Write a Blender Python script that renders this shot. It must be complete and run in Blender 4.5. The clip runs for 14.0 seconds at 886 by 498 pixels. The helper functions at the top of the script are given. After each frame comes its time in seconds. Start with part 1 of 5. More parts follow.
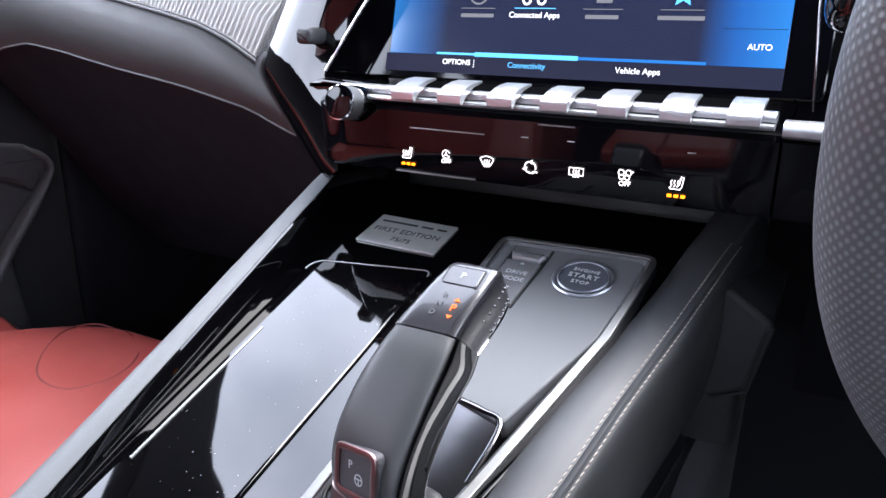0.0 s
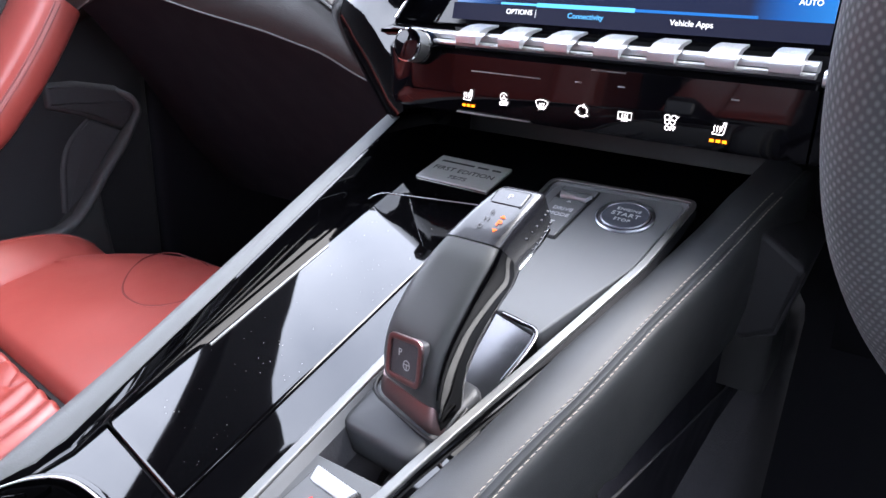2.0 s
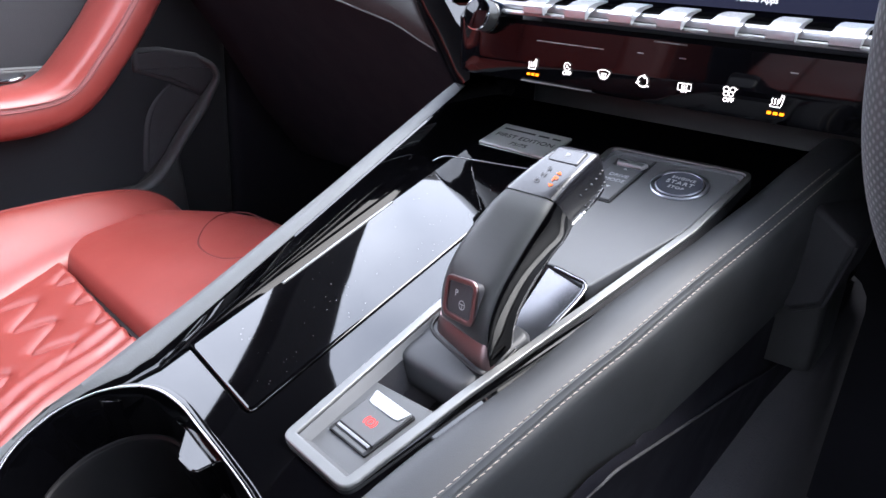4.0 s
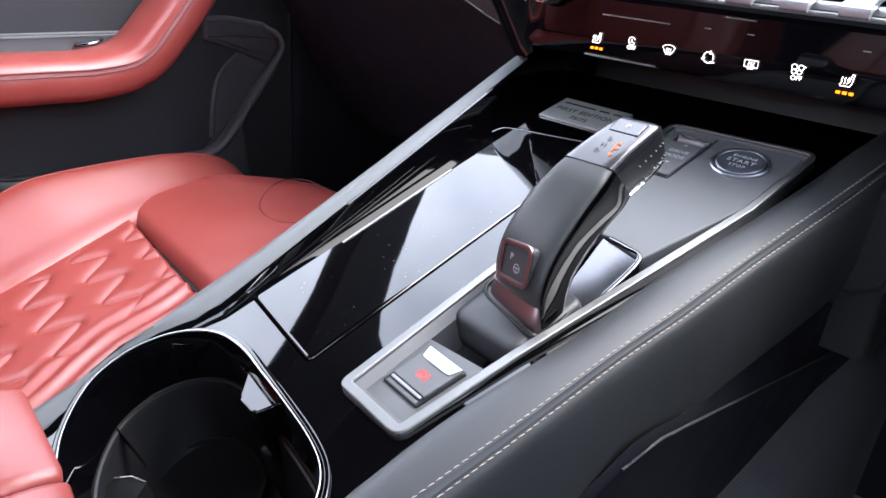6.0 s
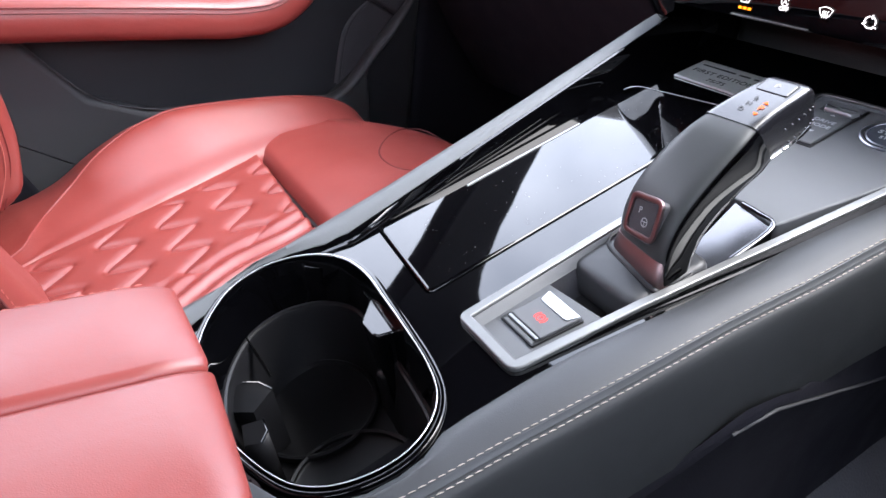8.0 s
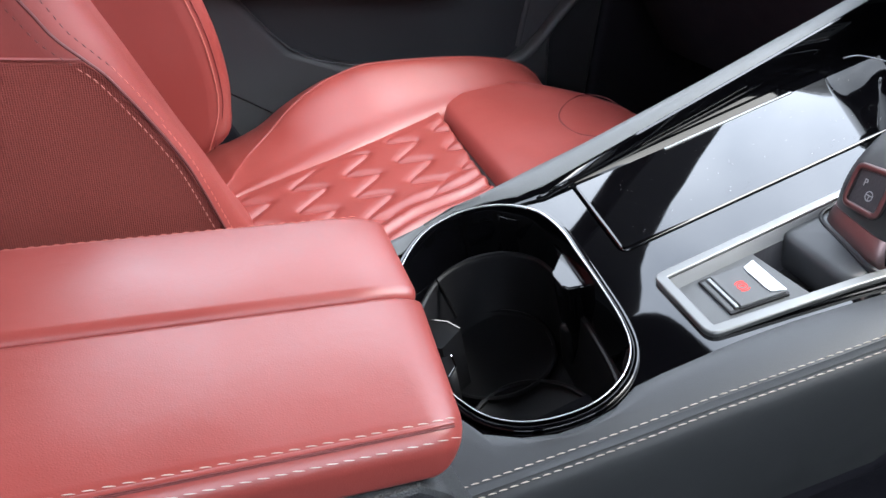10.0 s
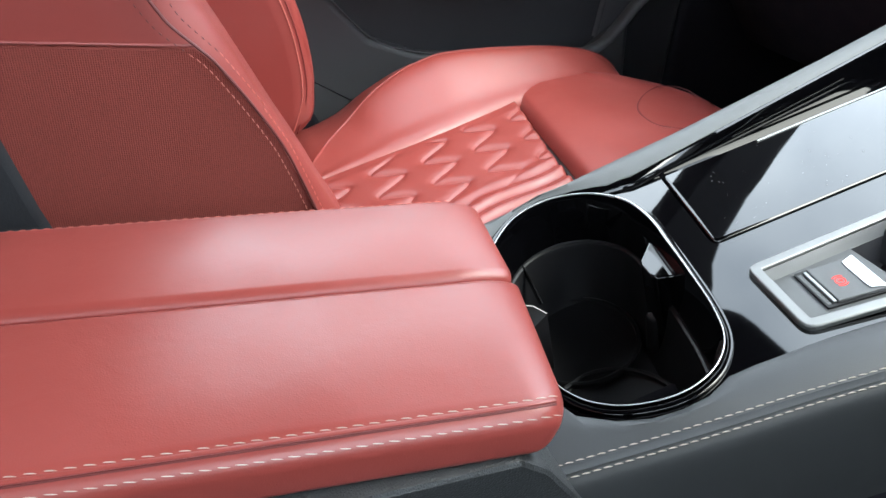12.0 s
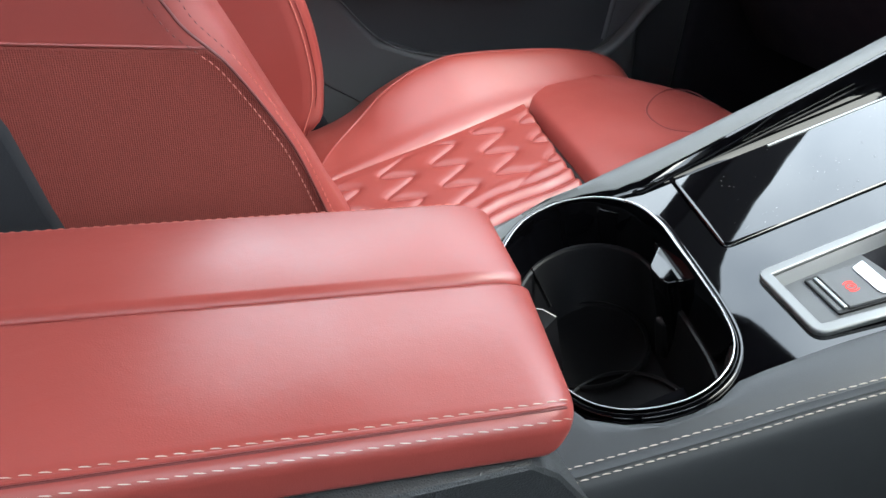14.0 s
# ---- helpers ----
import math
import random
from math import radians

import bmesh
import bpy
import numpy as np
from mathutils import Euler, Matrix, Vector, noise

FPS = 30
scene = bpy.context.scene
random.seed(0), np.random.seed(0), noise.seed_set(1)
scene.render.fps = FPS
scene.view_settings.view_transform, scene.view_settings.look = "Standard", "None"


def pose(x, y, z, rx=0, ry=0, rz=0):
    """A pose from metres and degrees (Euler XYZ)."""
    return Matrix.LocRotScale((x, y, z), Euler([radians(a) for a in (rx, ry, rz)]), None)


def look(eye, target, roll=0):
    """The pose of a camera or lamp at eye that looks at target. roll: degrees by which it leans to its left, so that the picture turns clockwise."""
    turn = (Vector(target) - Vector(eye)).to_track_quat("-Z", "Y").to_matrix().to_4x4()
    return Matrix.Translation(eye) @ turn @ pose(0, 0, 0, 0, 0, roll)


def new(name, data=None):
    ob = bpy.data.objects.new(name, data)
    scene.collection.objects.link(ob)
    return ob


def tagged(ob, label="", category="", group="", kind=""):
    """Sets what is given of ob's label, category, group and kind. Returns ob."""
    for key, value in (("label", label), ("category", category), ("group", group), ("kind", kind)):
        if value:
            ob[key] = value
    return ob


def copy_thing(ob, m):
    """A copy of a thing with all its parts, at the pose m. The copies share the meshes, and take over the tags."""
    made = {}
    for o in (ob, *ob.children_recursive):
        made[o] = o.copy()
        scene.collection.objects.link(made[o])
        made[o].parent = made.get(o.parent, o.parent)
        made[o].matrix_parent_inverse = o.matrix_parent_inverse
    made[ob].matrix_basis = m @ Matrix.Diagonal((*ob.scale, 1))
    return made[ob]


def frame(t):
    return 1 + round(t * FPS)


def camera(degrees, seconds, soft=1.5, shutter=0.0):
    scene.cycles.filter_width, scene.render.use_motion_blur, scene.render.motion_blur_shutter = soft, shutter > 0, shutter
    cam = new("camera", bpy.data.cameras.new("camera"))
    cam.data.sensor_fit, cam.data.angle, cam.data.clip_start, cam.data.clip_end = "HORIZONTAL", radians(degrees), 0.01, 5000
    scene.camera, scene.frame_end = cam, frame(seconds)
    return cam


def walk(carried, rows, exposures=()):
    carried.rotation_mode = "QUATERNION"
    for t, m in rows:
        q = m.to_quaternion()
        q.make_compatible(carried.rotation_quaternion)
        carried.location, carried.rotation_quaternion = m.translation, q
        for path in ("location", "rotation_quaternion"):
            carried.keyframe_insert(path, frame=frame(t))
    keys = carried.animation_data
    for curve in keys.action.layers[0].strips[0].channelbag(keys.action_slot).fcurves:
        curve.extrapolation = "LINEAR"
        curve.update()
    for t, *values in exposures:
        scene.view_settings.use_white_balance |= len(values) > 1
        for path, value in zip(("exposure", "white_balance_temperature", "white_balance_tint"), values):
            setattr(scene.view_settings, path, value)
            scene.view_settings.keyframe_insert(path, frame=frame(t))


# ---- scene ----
cam = camera(62.5, 14.0)
PATH = [
    (0, (0.156, 0.202, 0.706), (-0.748, 1.877, 0.09), 0.7),
    (0.5, (0.162, 0.196, 0.703), (-0.766, 1.848, 0.063), 1.1),
    (1, (0.168, 0.188, 0.698), (-0.79, 1.813, 0.034), 1.5),
    (1.5, (0.174, 0.178, 0.696), (-0.819, 1.776, 0.016), 1.9),
    (2, (0.182, 0.168, 0.694), (-0.847, 1.738, 0.002), 2.3),
    (2.5, (0.188, 0.16, 0.691), (-0.877, 1.7, -0.013), 2.6),
    (5, (0.204, 0.136, 0.683), (-0.983, 1.555, -0.077), 3.9),
    (5.5, (0.205, 0.133, 0.681), (-1.004, 1.526, -0.093), 4.1),
    (6, (0.206, 0.132, 0.681), (-1.027, 1.493, -0.111), 4.5),
    (6.5, (0.207, 0.134, 0.682), (-1.05, 1.458, -0.133), 5.1),
    (7, (0.209, 0.134, 0.68), (-1.079, 1.412, -0.161), 5.7),
    (7.5, (0.208, 0.126, 0.676), (-1.119, 1.343, -0.194), 6.1),
    (8, (0.205, 0.115, 0.671), (-1.169, 1.257, -0.227), 6.4),
    (8.5, (0.203, 0.108, 0.666), (-1.222, 1.161, -0.26), 6.1),
    (9, (0.203, 0.1, 0.664), (-1.266, 1.067, -0.289), 5.9),
    (9.2, (0.202, 0.099, 0.662), (-1.286, 1.024, -0.302), 5.8),
    (11.5, (0.203, 0.07, 0.663), (-1.381, 0.718, -0.373), 4.6),
    (12, (0.204, 0.07, 0.663), (-1.385, 0.703, -0.374), 4.4),
    (12.5, (0.203, 0.07, 0.664), (-1.387, 0.698, -0.374), 4.4),
    (13, (0.204, 0.069, 0.664), (-1.39, 0.693, -0.37), 4.4),
    (13.5, (0.204, 0.068, 0.663), (-1.391, 0.69, -0.371), 4.4),
    (14, (0.204, 0.068, 0.664), (-1.393, 0.685, -0.371), 4.5),
]
walk(cam, [(t, look(eye, target, roll)) for t, eye, target, roll in PATH],
     [(0, 2.66, 6400, 13), (5, 2.46, 6400, 12), (7.5, 2.46, 6400, 12), (9, 2.36, 6400, 11), (11.5, 2.29, 6550, 0), (14, 2.29, 6550, 0)])

# ---------------------------------------------------------------- light
world = bpy.data.worlds.new("sky")
scene.world = world
world.use_nodes = True
wn, wl = world.node_tree.nodes, world.node_tree.links
wn.clear()
SUN_EL, SUN_AZ = radians(59), radians(35)
sky = wn.new("ShaderNodeTexSky")
sky.sky_type, sky.sun_disc, sky.sun_elevation, sky.sun_rotation = "NISHITA", False, SUN_EL, SUN_AZ
cloud_co, cloud, cloud_ramp, cloud_mix, wbg, wout = [wn.new(k) for k in (
    "ShaderNodeTexCoord", "ShaderNodeTexNoise", "ShaderNodeValToRGB", "ShaderNodeMix", "ShaderNodeBackground", "ShaderNodeOutputWorld")]
cloud.inputs["Scale"].default_value, cloud.inputs["Detail"].default_value = 2.6, 6
cloud_ramp.color_ramp.elements[0].position, cloud_ramp.color_ramp.elements[1].position = 0.22, 0.66
cloud_ramp.color_ramp.elements[0].color = (0.35, 0.35, 0.35, 1)
cloud_mix.data_type = "RGBA"
cloud_mix.inputs["B"].default_value = (13.0, 14.0, 16.2, 1)
wl.new(cloud_co.outputs["Generated"], cloud.inputs["Vector"])
wl.new(cloud.outputs["Fac"], cloud_ramp.inputs["Fac"])
wl.new(cloud_ramp.outputs["Color"], cloud_mix.inputs["Factor"])
wl.new(sky.outputs["Color"], cloud_mix.inputs["A"])
wl.new(cloud_mix.outputs["Result"], wbg.inputs["Color"])
wbg.inputs["Strength"].default_value = 0.15
wl.new(wbg.outputs["Background"], wout.inputs["Surface"])
sun_data = bpy.data.lights.new("sun", "SUN")
sun_data.energy, sun_data.angle, sun_data.color = 1.4, radians(40), (1, 0.96, 0.9)
sun = new("sun", sun_data)
sun.matrix_world = look((math.sin(SUN_AZ) * math.cos(SUN_EL), math.cos(SUN_AZ) * math.cos(SUN_EL), math.sin(SUN_EL)), (0, 0, 0))


# ---------------------------------------------------------------- materials
def mat(name, base, rough=0.5, metal=0.0, vary=0.12, scale=30.0, bump=0.0, bump_scale=400.0, grain="noise", coat=0.0, spec=0.5, rvary=0.1, creases=0.0):
    """A surface: base colour with soft patches, uneven gloss and a fine relief (bump in metres)."""
    m = bpy.data.materials.new(name)
    m.use_nodes = True
    nt = m.node_tree
    b = nt.nodes["Principled BSDF"]
    n = nt.nodes.new
    co = n("ShaderNodeTexCoord")
    big = n("ShaderNodeTexNoise")
    big.inputs["Scale"].default_value, big.inputs["Detail"].default_value = scale, 5
    nt.links.new(co.outputs["Object"], big.inputs["Vector"])
    mix = n("ShaderNodeMix")
    mix.data_type = "RGBA"
    mix.inputs["A"].default_value = (*[c * (1 - vary) for c in base], 1)
    mix.inputs["B"].default_value = (*[min(1, c * (1 + vary)) for c in base], 1)
    nt.links.new(big.outputs["Fac"], mix.inputs["Factor"])
    nt.links.new(mix.outputs["Result"], b.inputs["Base Color"])
    rr = n("ShaderNodeMapRange")
    rr.inputs["From Min"].default_value, rr.inputs["From Max"].default_value = 0.3, 0.7
    rr.inputs["To Min"].default_value, rr.inputs["To Max"].default_value = max(0.01, rough * (1 - rvary)), min(1, rough * (1 + rvary))
    nt.links.new(big.outputs["Fac"], rr.inputs["Value"])
    nt.links.new(rr.outputs["Result"], b.inputs["Roughness"])
    b.inputs["Metallic"].default_value = metal
    b.inputs["Coat Weight"].default_value, b.inputs["Coat Roughness"].default_value = coat, 0.03
    b.inputs["Specular IOR Level"].default_value = spec
    if bump:
        if grain == "leather":
            g = n("ShaderNodeTexVoronoi")
            g.feature = "DISTANCE_TO_EDGE"
            out = g.outputs["Distance"]
        elif grain == "dots":
            g = n("ShaderNodeTexVoronoi")
            g.inputs["Randomness"].default_value = 0.15
            out = g.outputs["Distance"]
        else:
            g = n("ShaderNodeTexNoise")
            g.inputs["Detail"].default_value = 4
            out = g.outputs["Fac"]
        g.inputs["Scale"].default_value = bump_scale
        nt.links.new(co.outputs["Object"], g.inputs["Vector"])
        bp = n("ShaderNodeBump")
        bp.inputs["Strength"].default_value, bp.inputs["Distance"].default_value = 0.6, bump
        nt.links.new(out, bp.inputs["Height"])
        if creases:
            soft_n, fold_n, both, slack = n("ShaderNodeTexNoise"), n("ShaderNodeTexNoise"), n("ShaderNodeMath"), n("ShaderNodeBump")
            soft_n.inputs["Scale"].default_value, soft_n.inputs["Detail"].default_value = 22, 1
            fold_n.inputs["Scale"].default_value, fold_n.inputs["Detail"].default_value, fold_n.inputs["Distortion"].default_value = 70, 2, 0.6
            both.operation = "MULTIPLY_ADD"
            both.inputs[1].default_value = 0.17
            nt.links.new(co.outputs["Object"], soft_n.inputs["Vector"])
            nt.links.new(co.outputs["Object"], fold_n.inputs["Vector"])
            nt.links.new(fold_n.outputs["Fac"], both.inputs[0])
            nt.links.new(soft_n.outputs["Fac"], both.inputs[2])
            slack.inputs["Strength"].default_value, slack.inputs["Distance"].default_value = 1.0, creases
            nt.links.new(both.outputs[0], slack.inputs["Height"])
            nt.links.new(slack.outputs["Normal"], bp.inputs["Normal"])
        nt.links.new(bp.outputs["Normal"], b.inputs["Normal"])
    return m


def glow(name, colour, power):
    m = bpy.data.materials.new(name)
    m.use_nodes = True
    b = m.node_tree.nodes["Principled BSDF"]
    b.inputs["Base Color"].default_value = (0.004, 0.004, 0.004, 1)
    b.inputs["Specular IOR Level"].default_value = 0.1
    b.inputs["Emission Color"].default_value = (*colour, 1)
    b.inputs["Emission Strength"].default_value = power
    return m


PIANO = mat("piano_black", (0.0012, 0.0012, 0.0016), 0.03, coat=0.42, rvary=0.3, spec=0.3)
SOFT = mat("soft_grey_trim", (0.088, 0.094, 0.098), 0.55, bump=0.0002, bump_scale=900)
GRIP = mat("smooth_leather", (0.040, 0.043, 0.044), 0.44, spec=0.42, vary=0.1, scale=40, bump=0.00008, bump_scale=1500, grain="leather")
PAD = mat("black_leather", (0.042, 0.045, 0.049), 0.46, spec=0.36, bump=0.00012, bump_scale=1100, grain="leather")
# Darker copy of the pad's leather: the shade on its side is in the colour.
PAD_SHADED = mat("shaded_black_leather", (0.029, 0.031, 0.033), 0.52, spec=0.3, bump=0.00012, bump_scale=1100, grain="leather")
PLASTIC = mat("black_plastic", (0.014, 0.015, 0.016), 0.5, bump=0.0004, bump_scale=700, grain="leather")
GRAINED = mat("grained_plastic", (0.024, 0.026, 0.028), 0.42, bump=0.0006, bump_scale=900, grain="leather")
DARK = mat("dark_trim", (0.046, 0.045, 0.050), 0.6, bump=0.0003, bump_scale=600)
DASHTOP = mat("grained_dash", (0.0155, 0.0152, 0.0154), 0.5, bump=0.0004, bump_scale=700, grain="leather")
CARPET = mat("carpet", (0.055, 0.055, 0.063), 0.95, bump=0.002, bump_scale=500)
REDSEAM = mat("red_leather_seam", (0.165, 0.028, 0.026), 0.5, vary=0.1)
RED = mat("red_leather", (0.236, 0.0415, 0.0345), 0.36, spec=0.56, vary=0.09, scale=16, bump=0.00010, bump_scale=1100, grain="leather", rvary=0.18, creases=0.0009)
FABRIC = mat("red_fabric", (0.190, 0.040, 0.032), 0.85, vary=0.25, scale=600, bump=0.0009, bump_scale=820, grain="dots", spec=0.2)
SATIN = mat("satin_metal", (0.31, 0.32, 0.32), 0.40, metal=1.0, vary=0.05, scale=60)
FRAMESATIN = mat("brushed_frame", (0.225, 0.228, 0.226), 0.46, metal=1.0, vary=0.06, scale=80)
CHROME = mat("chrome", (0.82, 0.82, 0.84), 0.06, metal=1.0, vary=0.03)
SMOKE = mat("smoked_chrome", (0.16, 0.16, 0.17), 0.14, metal=1.0, vary=0.05)
INSERT = mat("anthracite_insert", (0.092, 0.096, 0.101), 0.55, metal=0.2, vary=0.05, bump=0.0001, bump_scale=1500)
SILVER = mat("silver_keys", (0.52, 0.53, 0.545), 0.30, metal=0.80, vary=0.03, scale=12)
DECOR = mat("ribbed_decor", (0.27, 0.27, 0.265), 0.55, vary=0.06)
PLATE = mat("brushed_plate", (0.62, 0.64, 0.63), 0.33, metal=0.75, vary=0.08, scale=200)
THREAD = mat("cream_thread", (0.46, 0.40, 0.34), 0.75, vary=0.15, scale=900)
REDTHREAD = mat("red_thread", (0.52, 0.16, 0.13), 0.75, vary=0.1, scale=900)
HOLDER = mat("cup_rubber", (0.008, 0.008, 0.009), 0.42, spec=0.30)
# Smoked metal with the red leather's reflection put into its colour.
SMOKE_REDLIT = mat("red_lit_smoked_metal", (0.27, 0.19, 0.19), 0.34, metal=1.0, vary=0.06)
STARTCAP = mat("blue_grey_cap", (0.055, 0.060, 0.075), 0.20, vary=0.04)
BOOT = mat("soft_rubber", (0.040, 0.042, 0.046), 0.48, vary=0.06)
INK = mat("dark_ink", (0.03, 0.03, 0.035), 0.6)
GREYINK = mat("grey_print", (0.42, 0.43, 0.44), 0.5)
# Red leather darkened: the shade inside grooves and gaps is in the colour.
REDDARK = mat("red_leather_shade", (0.110, 0.018, 0.017), 0.6, vary=0.1)
CAPGLOSS = mat("dark_cap", (0.016, 0.016, 0.019), 0.20, spec=0.45, coat=0.22)
PANELGLOSS = mat("touch_black", (0.002, 0.002, 0.003), 0.05, spec=0.36, rvary=0.3)
DOORGREY = mat("grey_door_trim", (0.042, 0.042, 0.044), 0.55, bump=0.0003, bump_scale=600)
DOORTRIM = mat("black_door_trim", (0.021, 0.021, 0.024), 0.6, bump=0.0003, bump_scale=600, spec=0.3)
BLACKTRIM = mat("deep_black_trim", (0.011, 0.011, 0.015), 0.65, bump=0.0003, bump_scale=600, spec=0.12)
POCKET = mat("grey_grained_trim", (0.075, 0.075, 0.079), 0.6, bump=0.0003, bump_scale=600)
RAMPMETAL = mat("polished_alloy", (0.14, 0.14, 0.147), 0.26, metal=1.0, vary=0.05)
RINGSTEEL = mat("bluish_steel", (0.40, 0.42, 0.47), 0.36, metal=1.0, vary=0.04)
FAINTINK = mat("faint_print", (0.36, 0.37, 0.39), 0.5)
LINER = mat("roof_liner", (0.014, 0.014, 0.016), 0.95, bump=0.0005, spec=0.1)
GROUND = mat("tarmac", (0.06, 0.06, 0.062), 0.9, vary=0.3, scale=6, bump=0.004, bump_scale=60)
WHITE_LIGHT = glow("white_backlight", (1.0, 0.93, 0.95), 0.80)
ORANGE_LIGHT = glow("orange_backlight", (1.0, 0.24, 0.008), 0.70)
AMBER_LIGHT = glow("amber_letter", (1.0, 0.15, 0.025), 0.62)
RED_LIGHT = glow("red_backlight", (1.0, 0.055, 0.05), 0.62)
BLUE_LIGHT = glow("blue_pixels", (0.02, 0.19, 0.62), 0.24)
CYAN_LIGHT = glow("cyan_pixels", (0.10, 0.45, 0.85), 0.38)
NAVY_LIGHT = glow("navy_pixels", (0.012, 0.014, 0.035), 0.28)
TEXT_LIGHT = glow("white_pixels", (0.9, 0.93, 1.0), 0.42)
DIM_LIGHT = glow("dim_pixels", (0.45, 0.47, 0.55), 0.11)


# ---------------------------------------------------------------- building helpers
def thing(name, at, label, category, group="", kind=""):
    ob = new(name)
    ob.empty_display_size = 0.05
    ob.location = at
    return tagged(ob, label, category, group, kind)


def part(name, bm, material, parent, label="", smooth=35):
    """One mesh under a thing or a part. The bmesh is given in the car's own axes."""
    base = parent
    while base.parent:
        base = base.parent
    bm.transform(Matrix.Translation(-base.location))
    bmesh.ops.recalc_face_normals(bm, faces=bm.faces)
    me = bpy.data.meshes.new(name)
    bm.to_mesh(me)
    bm.free()
    me.materials.append(material)
    if smooth:
        me.polygons.foreach_set("use_smooth", [True] * len(me.polygons))
        me.set_sharp_from_angle(angle=radians(smooth))
        me.polygons.foreach_set("use_smooth", [p.loop_total < 5 for p in me.polygons])
    ob = new(name, me)
    ob.parent = parent
    if label:
        ob["label"] = label
    return ob


def solid(name, bm, material, label, category, kind="", smooth=35):
    """A thing that is one mesh; its origin stays at the car's own zero."""
    bmesh.ops.recalc_face_normals(bm, faces=bm.faces)
    me = bpy.data.meshes.new(name)
    bm.to_mesh(me)
    bm.free()
    me.materials.append(material)
    if smooth:
        me.polygons.foreach_set("use_smooth", [True] * len(me.polygons))
        me.set_sharp_from_angle(angle=radians(smooth))
        me.polygons.foreach_set("use_smooth", [p.loop_total < 5 for p in me.polygons])
    return tagged(new(name, me), label, category, "", kind)


def rpoly(pts, r, seg=5):
    """A polygon with rounded corners; r is one radius or one for each corner."""
    out, n = [], len(pts)
    for i, p in enumerate(pts):
        rad = r[i] if isinstance(r, (list, tuple)) else r
        p, a, b = Vector(p), Vector(pts[i - 1]), Vector(pts[(i + 1) % n])
        u, v = (a - p).normalized(), (b - p).normalized()
        half = math.acos(max(-1, min(1, u.dot(v)))) / 2
        if rad <= 0 or half > 1.5:
            out.append(p)
            continue
        d = min(rad / math.tan(half), (a - p).length * 0.49, (b - p).length * 0.49)
        p0, p1 = p + u * d, p + v * d
        for k in range(seg + 1):
            f = k / seg
            out.append(p0 * (1 - f) ** 2 + p * (2 * f * (1 - f)) + p1 * f ** 2)
    return out


def inset(poly, d):
    n, out = len(poly), []
    area = sum(poly[i - 1][0] * poly[i][1] - poly[i][0] * poly[i - 1][1] for i in range(n))
    sign = 1 if area > 0 else -1
    for i in range(n):
        a, p, b = Vector(poly[i - 1]), Vector(poly[i]), Vector(poly[(i + 1) % n])
        e1, e2 = (p - a), (b - p)
        e1 = e1.normalized() if e1.length > 1e-9 else e2.normalized()
        e2 = e2.normalized() if e2.length > 1e-9 else e1
        m = Vector((-(e1.y + e2.y), e1.x + e2.x))
        m = m.normalized() if m.length > 1e-9 else Vector((-e1.y, e1.x))
        c = max(0.5, m.dot(Vector((-e1.y, e1.x))))
        out.append(p + m * (sign * d / c))
    return out


def loft(rings, closed=True, cap=(True, True), M=None):
    bm = bmesh.new()
    rows = [[bm.verts.new(p) for p in ring] for ring in rings]
    n = len(rows[0])
    for a, b in zip(rows, rows[1:]):
        for i in range(n if closed else n - 1):
            j = (i + 1) % n
            bm.faces.new((a[i], a[j], b[j], b[i]))
    if closed and cap[0]:
        bm.faces.new(rows[0])
    if closed and cap[1]:
        bm.faces.new(rows[-1])
    if M is not None:
        bm.transform(M)
    return bm


def slab(poly, h0, h1, r=0.001, seg=3, M=None, crown=0.0, r0=0.0):
    """A plate over a polygon from h0 to h1, its top edge rounded by r (its bottom edge by r0), and the top raised by crown."""
    rings = []
    if r0:
        for k in range(seg + 1):
            a = math.pi / 2 * k / seg
            rings.append([(p[0], p[1], h0 + r0 * (1 - math.cos(a))) for p in inset(poly, r0 * (1 - math.sin(a)))])
    else:
        rings.append([(p[0], p[1], h0) for p in poly])
    for k in range(seg + 1):
        a = math.pi / 2 * k / seg
        rings.append([(p[0], p[1], h1 - r * (1 - math.sin(a))) for p in inset(poly, r * (1 - math.cos(a)))])
    if crown:
        top = inset(poly, r)
        c = sum((Vector(p) for p in top), Vector((0, 0))) / len(top)
        for f in (0.93, 0.82, 0.66, 0.45, 0.2):
            rings.append([(*(c + (Vector(p) - c) * f), h1 + crown * (1 - f * f)) for p in top])
    return loft(rings, M=M)


def join(*bms):
    out = bmesh.new()
    for b in bms:
        me = bpy.data.meshes.new("tmp")
        b.to_mesh(me)
        b.free()
        out.from_mesh(me)
        bpy.data.meshes.remove(me)
    return out


def box(x0, x1, y0, y1, z0, z1, r=0.002, M=None):
    return slab(rpoly([(x0, y0), (x1, y0), (x1, y1), (x0, y1)], r, 3), z0, z1, min(r, abs(z1 - z0) / 2.1), 2, M)


def spline(pts, n=8, closed=False):
    """A smooth curve through points."""
    pts = [Vector(p) for p in pts]
    out, m = [], len(pts)
    for i in range(m if closed else m - 1):
        p1, p2 = pts[i], pts[(i + 1) % m]
        p0 = pts[i - 1] if (closed or i > 0) else p1
        p3 = pts[(i + 2) % m] if (closed or i + 2 < m) else p2
        for k in range(n):
            t = k / n
            out.append(0.5 * ((2 * p1) + (p2 - p0) * t + (2 * p0 - 5 * p1 + 4 * p2 - p3) * t * t + (3 * p1 - p0 - 3 * p2 + p3) * t ** 3))
    if not closed:
        out.append(pts[-1])
    return out


